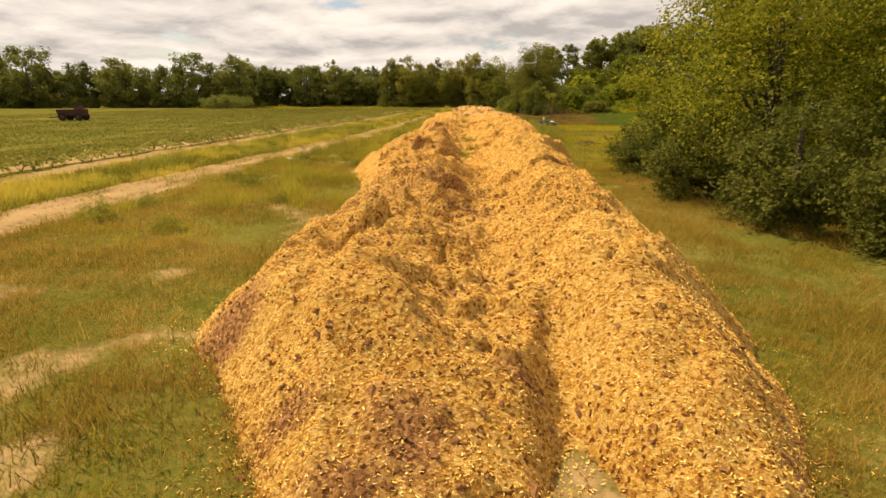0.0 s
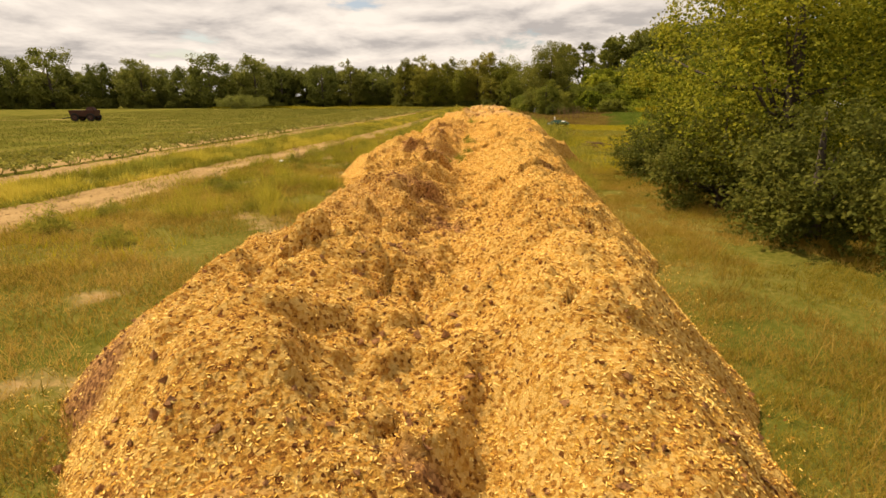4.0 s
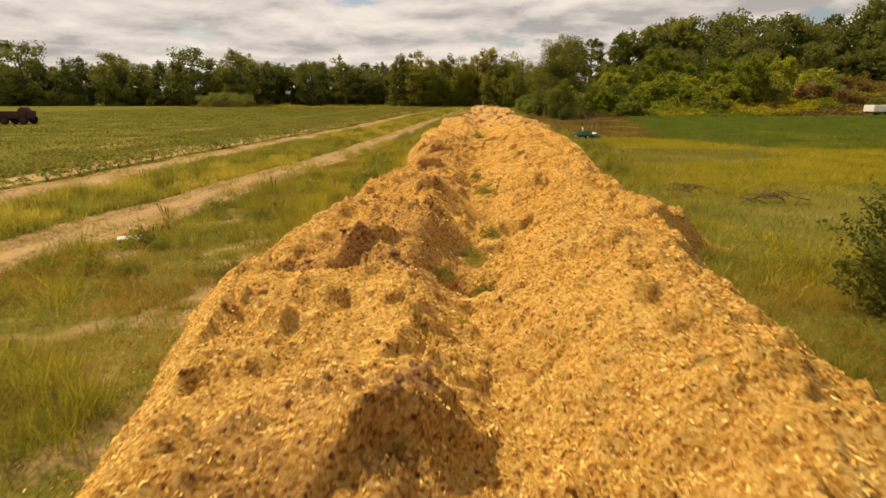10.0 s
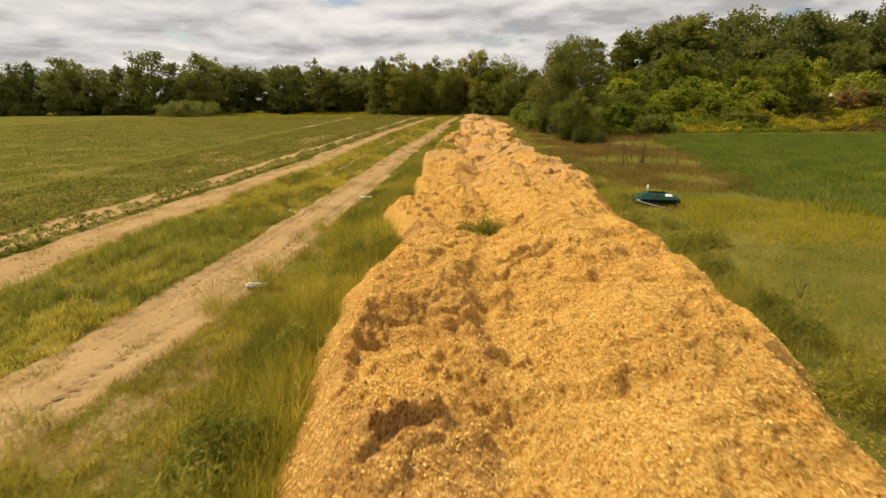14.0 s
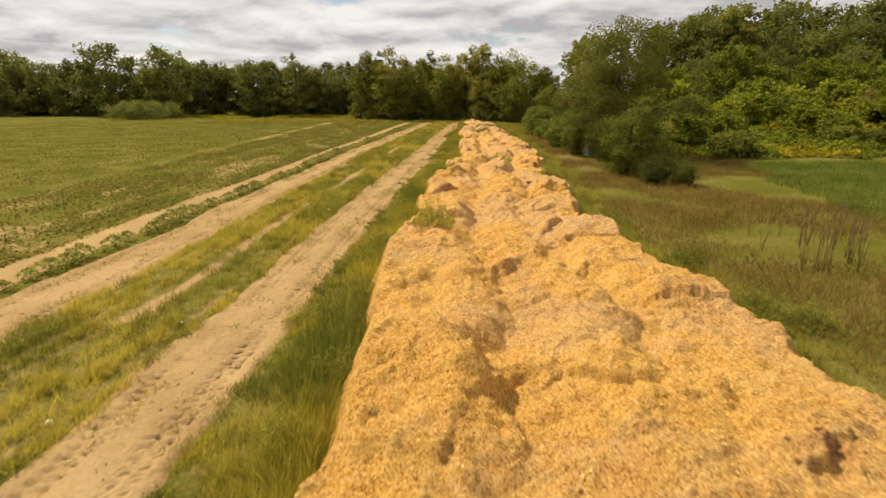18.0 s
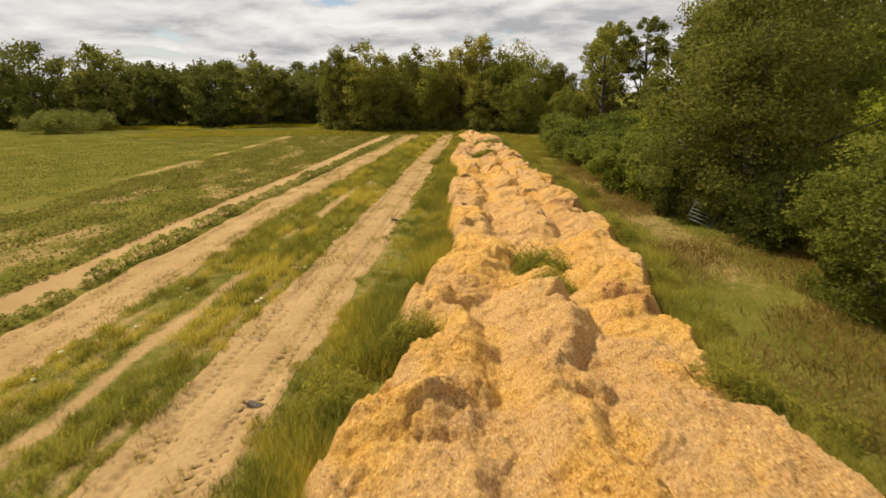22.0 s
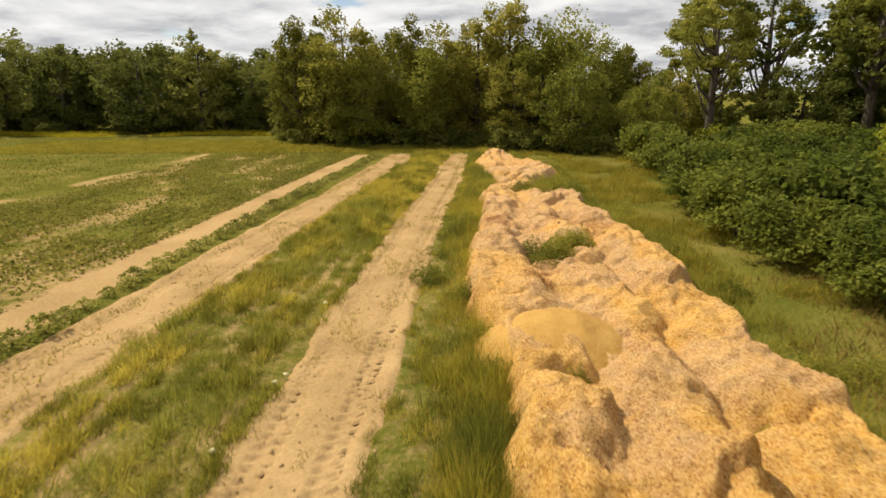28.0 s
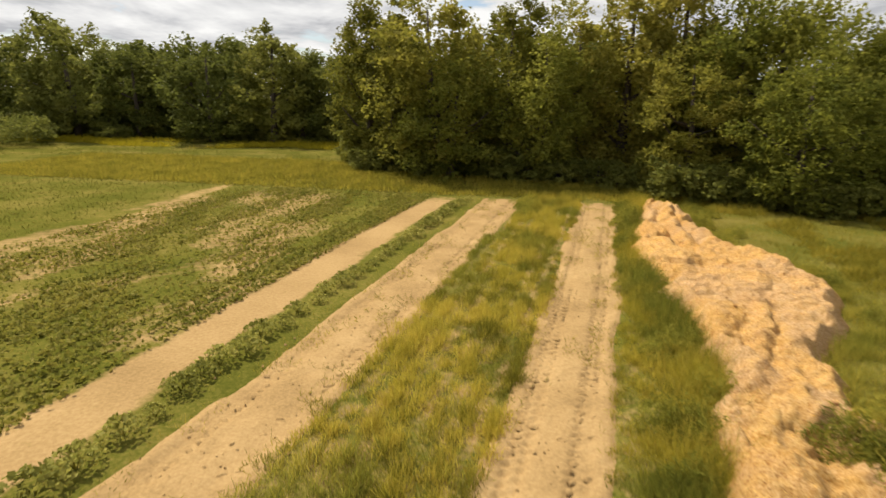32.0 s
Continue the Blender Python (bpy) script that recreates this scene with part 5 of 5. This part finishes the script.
# ---- weeds, clods and what lies about ----
def make_weeds():
    r = np.random.default_rng(61)
    kinds = []
    for k in range(3):
        root = tagged(new("weed_bush"), "feathery dark green weed bush beside the windrow", "weed")
        n = 1000
        ang, rad = r.uniform(0, 6.28, n), r.uniform(0, 1, n) ** 0.6 * 0.55
        top = 0.62 * (1 - (rad / 0.62) ** 2) * (0.75 + 0.3 * np.sin(ang * 3 + k))
        pos = np.stack([np.cos(ang) * rad, np.sin(ang) * rad, np.maximum(top * r.uniform(0.25, 1.05, n), 0.03)], 1)
        v, f = leaf_arrays(pos, 0.13, r, -0.55, 0.13)
        part("foliage", np_mesh("foliage", v, f, M_FERN), root)
        for s in range(3):
            a = s * 2.1 + r.uniform(0, 0.5)
            tip = (math.cos(a) * 0.3, math.sin(a) * 0.3, r.uniform(0.35, 0.6))
            tube("stem", [(0, 0, -0.03), (tip[0] * 0.4, tip[1] * 0.4, tip[2] * 0.6), tip], [0.010, 0.008, 0.003], M_WEED, root, 4)
        kinds.append(root)
    count = 0

    def put(x, y, s, z):
        nonlocal count
        ob = kinds[count % 3] if count < 3 else copy_thing(kinds[count % 3], Matrix())
        ob.matrix_basis = Matrix.Translation((x, y, z)) @ Matrix.Rotation(r.uniform(0, 6.28), 4, "Z") @ Matrix.Diagonal((s, s, s * r.uniform(0.8, 1.2), 1))
        count += 1

    for x, y, rad in HOLLOWS:
        for k in range(1 if rad < 0.6 else (4 if rad < 0.8 else 8)):
            px, py = x + r.normal() * rad * 0.4, y + r.normal() * rad * 0.4
            put(px, py, (0.5 if rad < 0.6 else 1.15) * r.uniform(0.8, 1.15), max(0.0, float(pile_height(np.array([px]), np.array([py]))[0]) - 0.04))
    for k in range(120):
        y = r.uniform(26, 150)
        x = float(pile_at(PILE_L, y)) - abs(r.normal()) * 0.55 - 0.15
        if x > float(at_y(LANE1, y)) + 1.1:
            put(x, y, r.uniform(0.6, 1.3), 0.0)
    for k in range(26):
        y = r.uniform(9, 34)
        x = float(at_y(LANE1, y)) + r.uniform(1.2, 5.0)
        if x < float(pile_at(PILE_L, y)) - 0.4:
            put(x, y, r.uniform(0.4, 0.8), 0.0)
    for k in range(16):
        y = 16.5 + 0.78 * k + r.normal() * 0.2
        x = float(np.interp(y, (16, 21, 25, 30), (0.9, 1.25, 1.4, 1.35))) + r.normal() * 0.10
        put(x, y, r.uniform(0.22, 0.5), max(0.0, float(pile_height(np.array([x]), np.array([y]))[0]) - 0.05))
    for k in range(12):
        put(r.uniform(6.6, 8.6), r.uniform(126.6, 130.4), r.uniform(0.7, 1.3), 0.0)
    for k in range(80):
        y = r.uniform(30, 150)
        put(float(pile_at(PILE_R, y)) + abs(r.normal()) * 0.6 + 0.2, y, r.uniform(0.6, 1.2), 0.0)


def make_clods():
    r = np.random.default_rng(62)
    kinds = []
    for k in range(4):
        bm = bmesh.new()
        bmesh.ops.create_icosphere(bm, subdivisions=3, radius=0.5)
        for v in bm.verts:
            n = noise.fractal(v.co * 2.4 + Vector((k * 7.3, 0, 0)), 0.9, 2.0, 4)
            v.co *= 1 + 0.55 * n
            v.co.z *= 0.62
        bm.faces.ensure_lookup_table()
        me = bpy.data.meshes.new("mulch_clod")
        bm.to_mesh(me)
        bm.free()
        me.materials.append(M_CLOD)
        kinds.append(me)

    def put(x, y, s):
        z = float(pile_height(np.array([x]), np.array([y]))[0])
        if z < 0.02:
            return
        ob = tagged(new("mulch_clod", kinds[int(r.integers(0, 4))]), "crumbly dark clod of damp mulch on the windrow", "mulch clod", "mulch clods")
        ob.matrix_basis = Matrix.Translation((x, y, z + 0.02 * s)) @ Matrix.Rotation(r.uniform(0, 6.28), 4, "Z") @ Matrix.Diagonal((s * r.uniform(0.8, 1.5), s, s * r.uniform(0.7, 1.1), 1))

    for x, y, rad in DARKS:
        if y > 4.5:
            for k in range(3):
                put(x - abs(r.normal()) * rad * 0.4, y + r.normal() * rad * 0.4, r.uniform(0.05, 0.11))
    for k in range(36):
        y = r.uniform(4.6, 148)
        l, rr = pile_at(PILE_L, y), pile_at(PILE_R, y)
        put(float(l + r.uniform(0.1, 0.92) * (rr - l)), y, r.uniform(0.05, 0.09))
    # crumbs too small to count
    n = 4400
    y = np.concatenate([r.uniform(1.2, 10, n // 2), r.uniform(8, 40, n * 3 // 8), r.uniform(40, 150, n // 8)])
    l, rr = pile_at(PILE_L, y), pile_at(PILE_R, y)
    x = l + r.uniform(-0.05, 1.05, n) * (rr - l)
    near = np.clip(spots(x, y, DARKS) * 1.5 + 1.3 * np.exp(-((x - (l + 0.5 * (rr - l))) / 0.5) ** 2) * (y < 30) + (y < 3.2) * 0.6 + (y < 9) * (x < 0.9) * 0.08 + (fbm(x * 0.8, y * 0.8, 3, 145) > 0.52) * 0.32 + 0.05, 0, 1)
    z = np.maximum(pile_height(x, y), np.where(y < 4, ground_z(x, y), -1))
    k = (z > -0.2) & (r.uniform(size=n) < near)
    x, y, z = x[k], y[k], z[k]
    n = len(x)
    s = (0.006 + 0.030 * r.uniform(size=n) ** 2.2)[:, None] * np.interp(y, (0, 30, 60), (1, 1.1, 0.9))[:, None]
    d = np.array([(1, 0, 0), (0, 1, 0), (-1, 0, 0), (0, -1, 0), (0, 0, 0.8), (0, 0, -0.8)])
    v = np.stack([np.stack([x, y, z + 0.01], 1) + s * (e + r.normal(size=(n, 3)) * 0.35) for e in d], 1).reshape(-1, 3)
    t = np.array([(0, 1, 4), (1, 2, 4), (2, 3, 4), (3, 0, 4), (1, 0, 5), (2, 1, 5), (3, 2, 5), (0, 3, 5)])
    f = (np.arange(n)[:, None, None] * 6 + t[None]).reshape(-1, 3)
    tagged(part("dark_crumbs", np_mesh("dark_crumbs", v, f, M_CLOD), bpy.data.objects["mulch_windrow"], "small dark crumbs of damp mulch"), kind="stuff")


make_weeds()
make_clods()


def plain(name, colour, rough=0.5, metal=0.0, spread=0.25):
    d, l = [c * (1 - spread) for c in colour], [min(1, c * (1 + spread)) for c in colour]
    return material(name, [(0.1, d), (0.5, colour), (0.9, l)], scale=2.5, fine=30, fine_amount=0.4, rough=rough, metal=metal, bump=0.15, bump_scale=40, bump_dist=0.01)


M_GREEN = plain("green_paint", (0.020, 0.085, 0.058), 0.5)
M_WHITE = plain("white_plastic", (0.72, 0.70, 0.64), 0.5, spread=0.1)
M_STEEL = plain("grey_steel", (0.17, 0.18, 0.20), 0.55, 0.4)
M_STALK = plain("dry_stalk", (0.16, 0.095, 0.045), 0.9)
M_BLACK = plain("black_rubber", (0.018, 0.017, 0.016), 0.95)
M_GOURD = plain("gourd_skin", (0.62, 0.56, 0.30), 0.5)
M_PALE = plain("pale_sand", (0.50, 0.45, 0.38), 0.95)
M_RUST = plain("rusty_red_paint", (0.060, 0.022, 0.014), 0.7)


def box_mesh(name, sx, sy, sz, mat_, bevel=0.02, taper=1.0):
    bm = bmesh.new()
    bmesh.ops.create_cube(bm, size=1.0)
    for v in bm.verts:
        k = taper if v.co.z > 0 else 1.0
        v.co = Vector((v.co.x * sx * k, v.co.y * sy * k, v.co.z * sz))
    if bevel:
        bmesh.ops.bevel(bm, geom=bm.edges[:], offset=bevel, segments=2, affect="EDGES")
    me = bpy.data.meshes.new(name)
    bm.to_mesh(me)
    bm.free()
    me.materials.append(mat_)
    return me


def put_part(name, me, parent, m, label=""):
    ob = part(name, me, parent, label)
    ob.matrix_basis = m
    return ob


def wheel(parent, x, y, z, radius, width):
    ang = np.linspace(0, 2 * np.pi, 21)
    w = part("wheel", np_mesh("wheel", *tube_arrays([(x - width * 0.55, y, z), (x + width * 0.55, y, z)], [radius * 0.2] * 2, 10), M_STEEL), parent)
    ring = [(x, y + math.cos(t) * radius * 0.78, z + math.sin(t) * radius * 0.78) for t in ang]
    tube("tyre", ring, [radius * 0.24] * len(ring), M_BLACK, w, 10, "worn black rubber tyre")
    bm = bmesh.new()
    bmesh.ops.create_cone(bm, cap_ends=True, segments=18, radius1=radius * 0.6, radius2=radius * 0.5, depth=width * 0.6)
    bm.transform(Matrix.Translation((x, y, z)) @ Matrix.Rotation(radians(90), 4, "Y"))
    rim = part("rim", bm, w, "dull red steel rim")
    rim.data.materials.append(M_RUST)


SLABS = [(5.03, 73.25, 25), (2.62, 92.0, -15), (6.1, 66.4, 60)]


def make_things():
    # flail mower left in the meadow
    mower = tagged(new("mower"), "green hooded tractor mower parked in tall grass", "mower")
    bm = bmesh.new()
    lo = [bm.verts.new(p) for p in ((-0.85, -0.45, 0.36), (0.85, -0.45, 0.36), (0.85, 0.5, 0.36), (-0.85, 0.5, 0.36))]
    hi = [bm.verts.new(p) for p in ((-0.32, -0.12, 0.58), (0.32, -0.12, 0.58), (0.32, 0.2, 0.58), (-0.32, 0.2, 0.58))]
    bm.faces.new(hi)
    for k in range(4):
        bm.faces.new((lo[k], lo[(k + 1) % 4], hi[(k + 1) % 4], hi[k]))
    bmesh.ops.solidify(bm, geom=bm.faces[:], thickness=0.02)
    bmesh.ops.bevel(bm, geom=bm.edges[:], offset=0.008, segments=1, affect="EDGES")
    part("deck", bm, mower, "faded green steel hood").data.materials.append(M_GREEN)
    for x, y, sx, sy in ((0, 0.48, 1.66, 0.03), (-0.83, 0.02, 0.03, 0.9), (0.83, 0.02, 0.03, 0.9)):
        put_part("skirt", box_mesh("skirt", sx, sy, 0.16, M_GREEN, 0.006), mower, pose(x, y, 0.28))
    tube("roller", [(-0.75, -0.2, 0.22), (0.75, -0.2, 0.22)], [0.1, 0.1], M_BLACK, mower, 12)
    tube("rotor", [(-0.72, 0.18, 0.22), (0.72, 0.18, 0.22)], [0.12, 0.12], M_BLACK, mower, 10)
    tube("drawbar", [(-0.8, -0.46, 0.30), (0.15, -0.95, 0.14), (0.5, -1.1, 0.10)], [0.025] * 3, M_STEEL, mower, 8)
    tube("shaft_guard", [(-0.3, 0.3, 0.52), (-0.32, 0.34, 0.82)], [0.045, 0.035], M_WHITE, mower, 10, "white plastic shaft guard")
    put_part("decal", box_mesh("decal", 0.26, 0.14, 0.008, M_WHITE, 0.003), mower, pose(0.42, -0.24, 0.505, 34, 0, 0), "white oval decal")
    put_part("plate", box_mesh("plate", 0.14, 0.01, 0.08, M_WHITE, 0.003), mower, pose(-0.7, -0.46, 0.32), "small white plate")
    for x in (-0.05, 0.1):
        put_part("latch", box_mesh("latch", 0.025, 0.03, 0.09, M_BLACK, 0.004), mower, pose(x, -0.36, 0.44))
    mower.matrix_basis = pose(8.75, 46.9, 0.0, 0, 0, -14)
    # tubular gate leaning in the bushes
    gate = tagged(new("metal_gate"), "grey tubular metal gate leaning in bushes", "gate")
    for k in range(6):
        tube("bar", [(-0.62, 0, 0.12 + 0.19 * k), (0.62, 0, 0.12 + 0.19 * k)], [0.02, 0.02], M_STEEL, gate, 8)
    for x in (-0.64, 0.64):
        tube("upright", [(x, 0, 0.0), (x, 0, 1.18)], [0.026, 0.026], M_STEEL, gate, 8)
    gate.matrix_basis = pose(12.25, 90.3, 0.12, -16, 14, -48) @ Matrix.Diagonal((0.8, 0.8, 0.8, 1))
    # field machine far across the field
    rig = tagged(new("farm_wagon"), "rusty dark red farm machine standing in the field", "farm machine")
    put_part("body", box_mesh("body", 2.7, 1.5, 0.75, M_RUST, 0.08, 1.12), rig, pose(0, 0, 0.95))
    put_part("hood", box_mesh("hood", 1.0, 1.2, 0.5, M_RUST, 0.12, 0.7), rig, pose(0.8, 0, 1.45))
    put_part("chassis", box_mesh("chassis", 3.0, 0.5, 0.16, M_BLACK, 0.02), rig, pose(0, 0, 0.5))
    tube("hitch", [(-1.4, 0, 0.5), (-2.7, 0, 0.35)], [0.06, 0.05], M_BLACK, rig, 8)
    for x in (-0.8, 1.0):
        for y in (-0.85, 0.85):
            wheel(rig, 0, 0, 0, 0.48, 0.28)
            w = [o for o in rig.children if o.name.startswith("wheel")][-1]
            w.matrix_basis = pose(x, y, 0.48, 0, 0, 90)
    rig.matrix_basis = pose(-45.0, 67.5, 0.0, 0, 0, 8)
    # litter
    board = tagged(new("foam_board", box_mesh("foam_board", 0.50, 0.20, 0.06, M_WHITE, 0.012)), "broken white foam board lying on the lane", "litter")
    board.matrix_basis = pose(-3.10, 49.10, 0.05, 0, 3, 14)
    bag = tagged(new("white_tube", box_mesh("white_tube", 0.55, 0.15, 0.10, M_WHITE, 0.045)), "crumpled white plastic tube on the verge", "litter")
    bag.matrix_basis = pose(-3.95, 37.4, 0.06, 0, 4, 10)
    bag2 = tagged(new("plastic_sheet", box_mesh("plastic_sheet", 0.42, 0.24, 0.04, M_WHITE, 0.015)), "scrap of white plastic on the verge", "litter")
    bag2.matrix_basis = pose(-5.6, 20.9, 0.10, 4, 3, 30)
    tray = tagged(new("black_tray", box_mesh("black_tray", 0.30, 0.20, 0.035, M_BLACK, 0.012)), "flattened black plastic tray on the lane", "litter")
    tray.matrix_basis = pose(-0.65, 92.4, 0.03, 5, 4, -25)
    slab = tagged(new("bark_slab", box_mesh("bark_slab", 0.34, 0.16, 0.06, M_BARK, 0.02)), "loose slab of brown bark on the lane", "bark")
    slab.matrix_basis = pose(-1.9, 76.8, 0.02, 2, 5, -20)
    for x, y, turn in SLABS:
        plate = tagged(new("bark_slab", slab.data), "loose slab of brown bark on the windrow", "bark", "bark slabs")
        plate.matrix_basis = pose(x, y, float(pile_height(np.array([x]), np.array([y]))[0]) + 0.03, 8, 6, turn)
    tagged(slab, group="bark slabs")
    # small pale gourds in the weeds between the lanes
    r = np.random.default_rng(64)
    bm = bmesh.new()
    bmesh.ops.create_uvsphere(bm, u_segments=14, v_segments=8, radius=0.055)
    for v in bm.verts:
        a = math.atan2(v.co.y, v.co.x)
        v.co.x, v.co.y, v.co.z = v.co.x * (1 + 0.05 * math.cos(7 * a)), v.co.y * (1 + 0.05 * math.cos(7 * a)), v.co.z * 0.8
    gourd = tagged(new("gourd"), "small pale yellow gourd lying among weeds", "gourd", "gourds")
    part("fruit", bm, gourd).data.materials.append(M_GOURD)
    tube("stem", [(0, 0, 0.035), (0.008, 0.004, 0.055), (0.022, 0.01, 0.068)], [0.008, 0.006, 0.005], M_STALK, gourd, 6, "dry brown stem")
    for k in range(34):
        y = r.uniform(44, 112)
        side = r.uniform() < 0.7
        x = float(at_y(LANE1, y)) - r.uniform(0.95, 1.5) if side else float(at_y(LANE2, y)) + r.uniform(1.0, 2.2)
        (place if k == 0 else more)(gourd, x, y, r.uniform(0.7, 1.25), r.uniform(0, 6.28), -0.05)
    # dead brush in the meadow
    r = np.random.default_rng(63)
    for x, y, w in ((7.2, 26.6, 1.0), (9.0, 25.6, 1.3)):
        brush = tagged(new("brush_pile"), "tangled heap of dead brown branches", "brush pile", "brush piles")
        for k in range(22):
            a, l0 = r.uniform(0, 6.28), r.uniform(0.4, 1.0) * w
            p = np.array([r.normal() * 0.25 * w, r.normal() * 0.15 * w, r.uniform(0.03, 0.25)])
            d = np.array([math.cos(a), math.sin(a) * 0.6, r.uniform(-0.05, 0.25)])
            tube("branch", [p - d * l0 * 0.5, p + (0, 0, 0.08), p + d * l0 * 0.5], [0.014, 0.011, 0.004], M_STALK, brush, 4)
        brush.matrix_basis = pose(x, y, 0.04)
    # dry stalks, and a stand of reeds behind the mower
    REEDS = [(r.uniform(10.8, 15.2), r.uniform(60, 65), r.uniform(0.9, 1.5)) for k in range(26)]
    for x, y, h in ((6.95, 32.4, 0.5), (8.1, 36.5, 0.45), (11.5, 57, 1.0), (12.2, 58.5, 1.1), (12.8, 57.6, 0.9), (13.5, 59, 1.0), (14.6, 42.0, 0.7), (5.9, 13.0, 0.7), (-4.6, 26.5, 0.5), (-3.6, 23.5, 0.45), (-5.4, 22.0, 0.5), (-5.0, 20.6, 0.4), (-2.9, 26.8, 0.45), *REEDS):
        st = tagged(new("dry_stalk"), "tall dry brown weed stalk", "weed", "dry stalks")
        for k in range(4):
            tip = np.array([r.normal() * 0.12, r.normal() * 0.12, h * r.uniform(0.7, 1.1)])
            tube("stem", [(0, 0, -0.04), tip * 0.5, tip], [0.007, 0.005, 0.003], M_STALK, st, 4)
            tube("seed_head", [tip * 0.72, tip * 0.85, tip * 0.97, tip * 1.08], [0.004, 0.013, 0.011, 0.002], M_STALK, st, 5)
        st.matrix_basis = pose(x, y, 0.0)
    # pale heap and white trailer beyond the meadow
    n, m = 36, 12
    ang, rr = np.meshgrid(np.linspace(0, 2 * np.pi, n, endpoint=False), np.linspace(0, 1, m))
    hx, hy = np.cos(ang) * rr * 6.0, np.sin(ang) * rr * 3.4
    hz = 3.5 * np.clip(1 - rr**1.8, 0, None) + (fbm(hx * 0.8 + 9, hy * 0.8, 3, 311) - 0.5) * 0.5
    idx = np.arange(n * m).reshape(m, n)
    f = np.stack([idx[:-1], np.roll(idx, -1, 1)[:-1], np.roll(idx, -1, 1)[1:], idx[1:]], -1).reshape(-1, 4)
    pale = tagged(new("sand_heap", np_mesh("sand_heap", np.stack([hx.ravel(), hy.ravel(), hz.ravel()], 1), f[:, ::-1], M_PALE, True)), "pale heap of sand beyond the vine bank", "sand heap")
    place(pale, 64.0, 114.0, 1.0, 0.4, 0.3)
    trailer = tagged(new("box_trailer"), "low white trailer parked beyond the meadow", "trailer")
    put_part("body", box_mesh("body", 3.6, 1.7, 0.85, M_WHITE, 0.06), trailer, pose(0, 0, 0.95))
    put_part("chassis", box_mesh("chassis", 3.4, 1.2, 0.10, M_BLACK, 0.02), trailer, pose(0, 0, 0.47))
    tube("drawbar", [(-1.8, 0, 0.46), (-3.0, 0, 0.42)], [0.05, 0.04], M_STEEL, trailer, 8)
    for y in (-0.8, 0.8):
        wheel(trailer, 0, 0, 0, 0.34, 0.2)
        w = [o for o in trailer.children if o.name.startswith("wheel")][-1]
        w.matrix_basis = pose(0.2, y, 0.34, 0, 0, 90)
    place(trailer, 55.2, 86.5, 1.0, 0.15)
    # smooth heap of sawdust in the windrow
    n, m = 40, 14
    ang, rr = np.meshgrid(np.linspace(0, 2 * np.pi, n, endpoint=False), np.linspace(0, 1, m))
    hx, hy = np.cos(ang) * rr * 1.75, np.sin(ang) * rr * 1.6
    hz = 0.82 * (1 - rr**2.0) + (fbm(hx * 3 + 9, hy * 3, 3, 301) - 0.5) * 0.10
    idx = np.arange(n * m).reshape(m, n)
    f = np.stack([idx[:-1], np.roll(idx, -1, 1)[:-1], np.roll(idx, -1, 1)[1:], idx[1:]], -1).reshape(-1, 4)
    heap = tagged(new("sawdust_mound", np_mesh("sawdust_mound", np.stack([hx.ravel(), hy.ravel(), hz.ravel()], 1), f[:, ::-1], M_SAWDUST, True)), "smooth heap of fine yellow sawdust in the windrow", "sawdust heap")
    heap.matrix_basis = pose(3.85, 109.0, 0.14)


make_things()
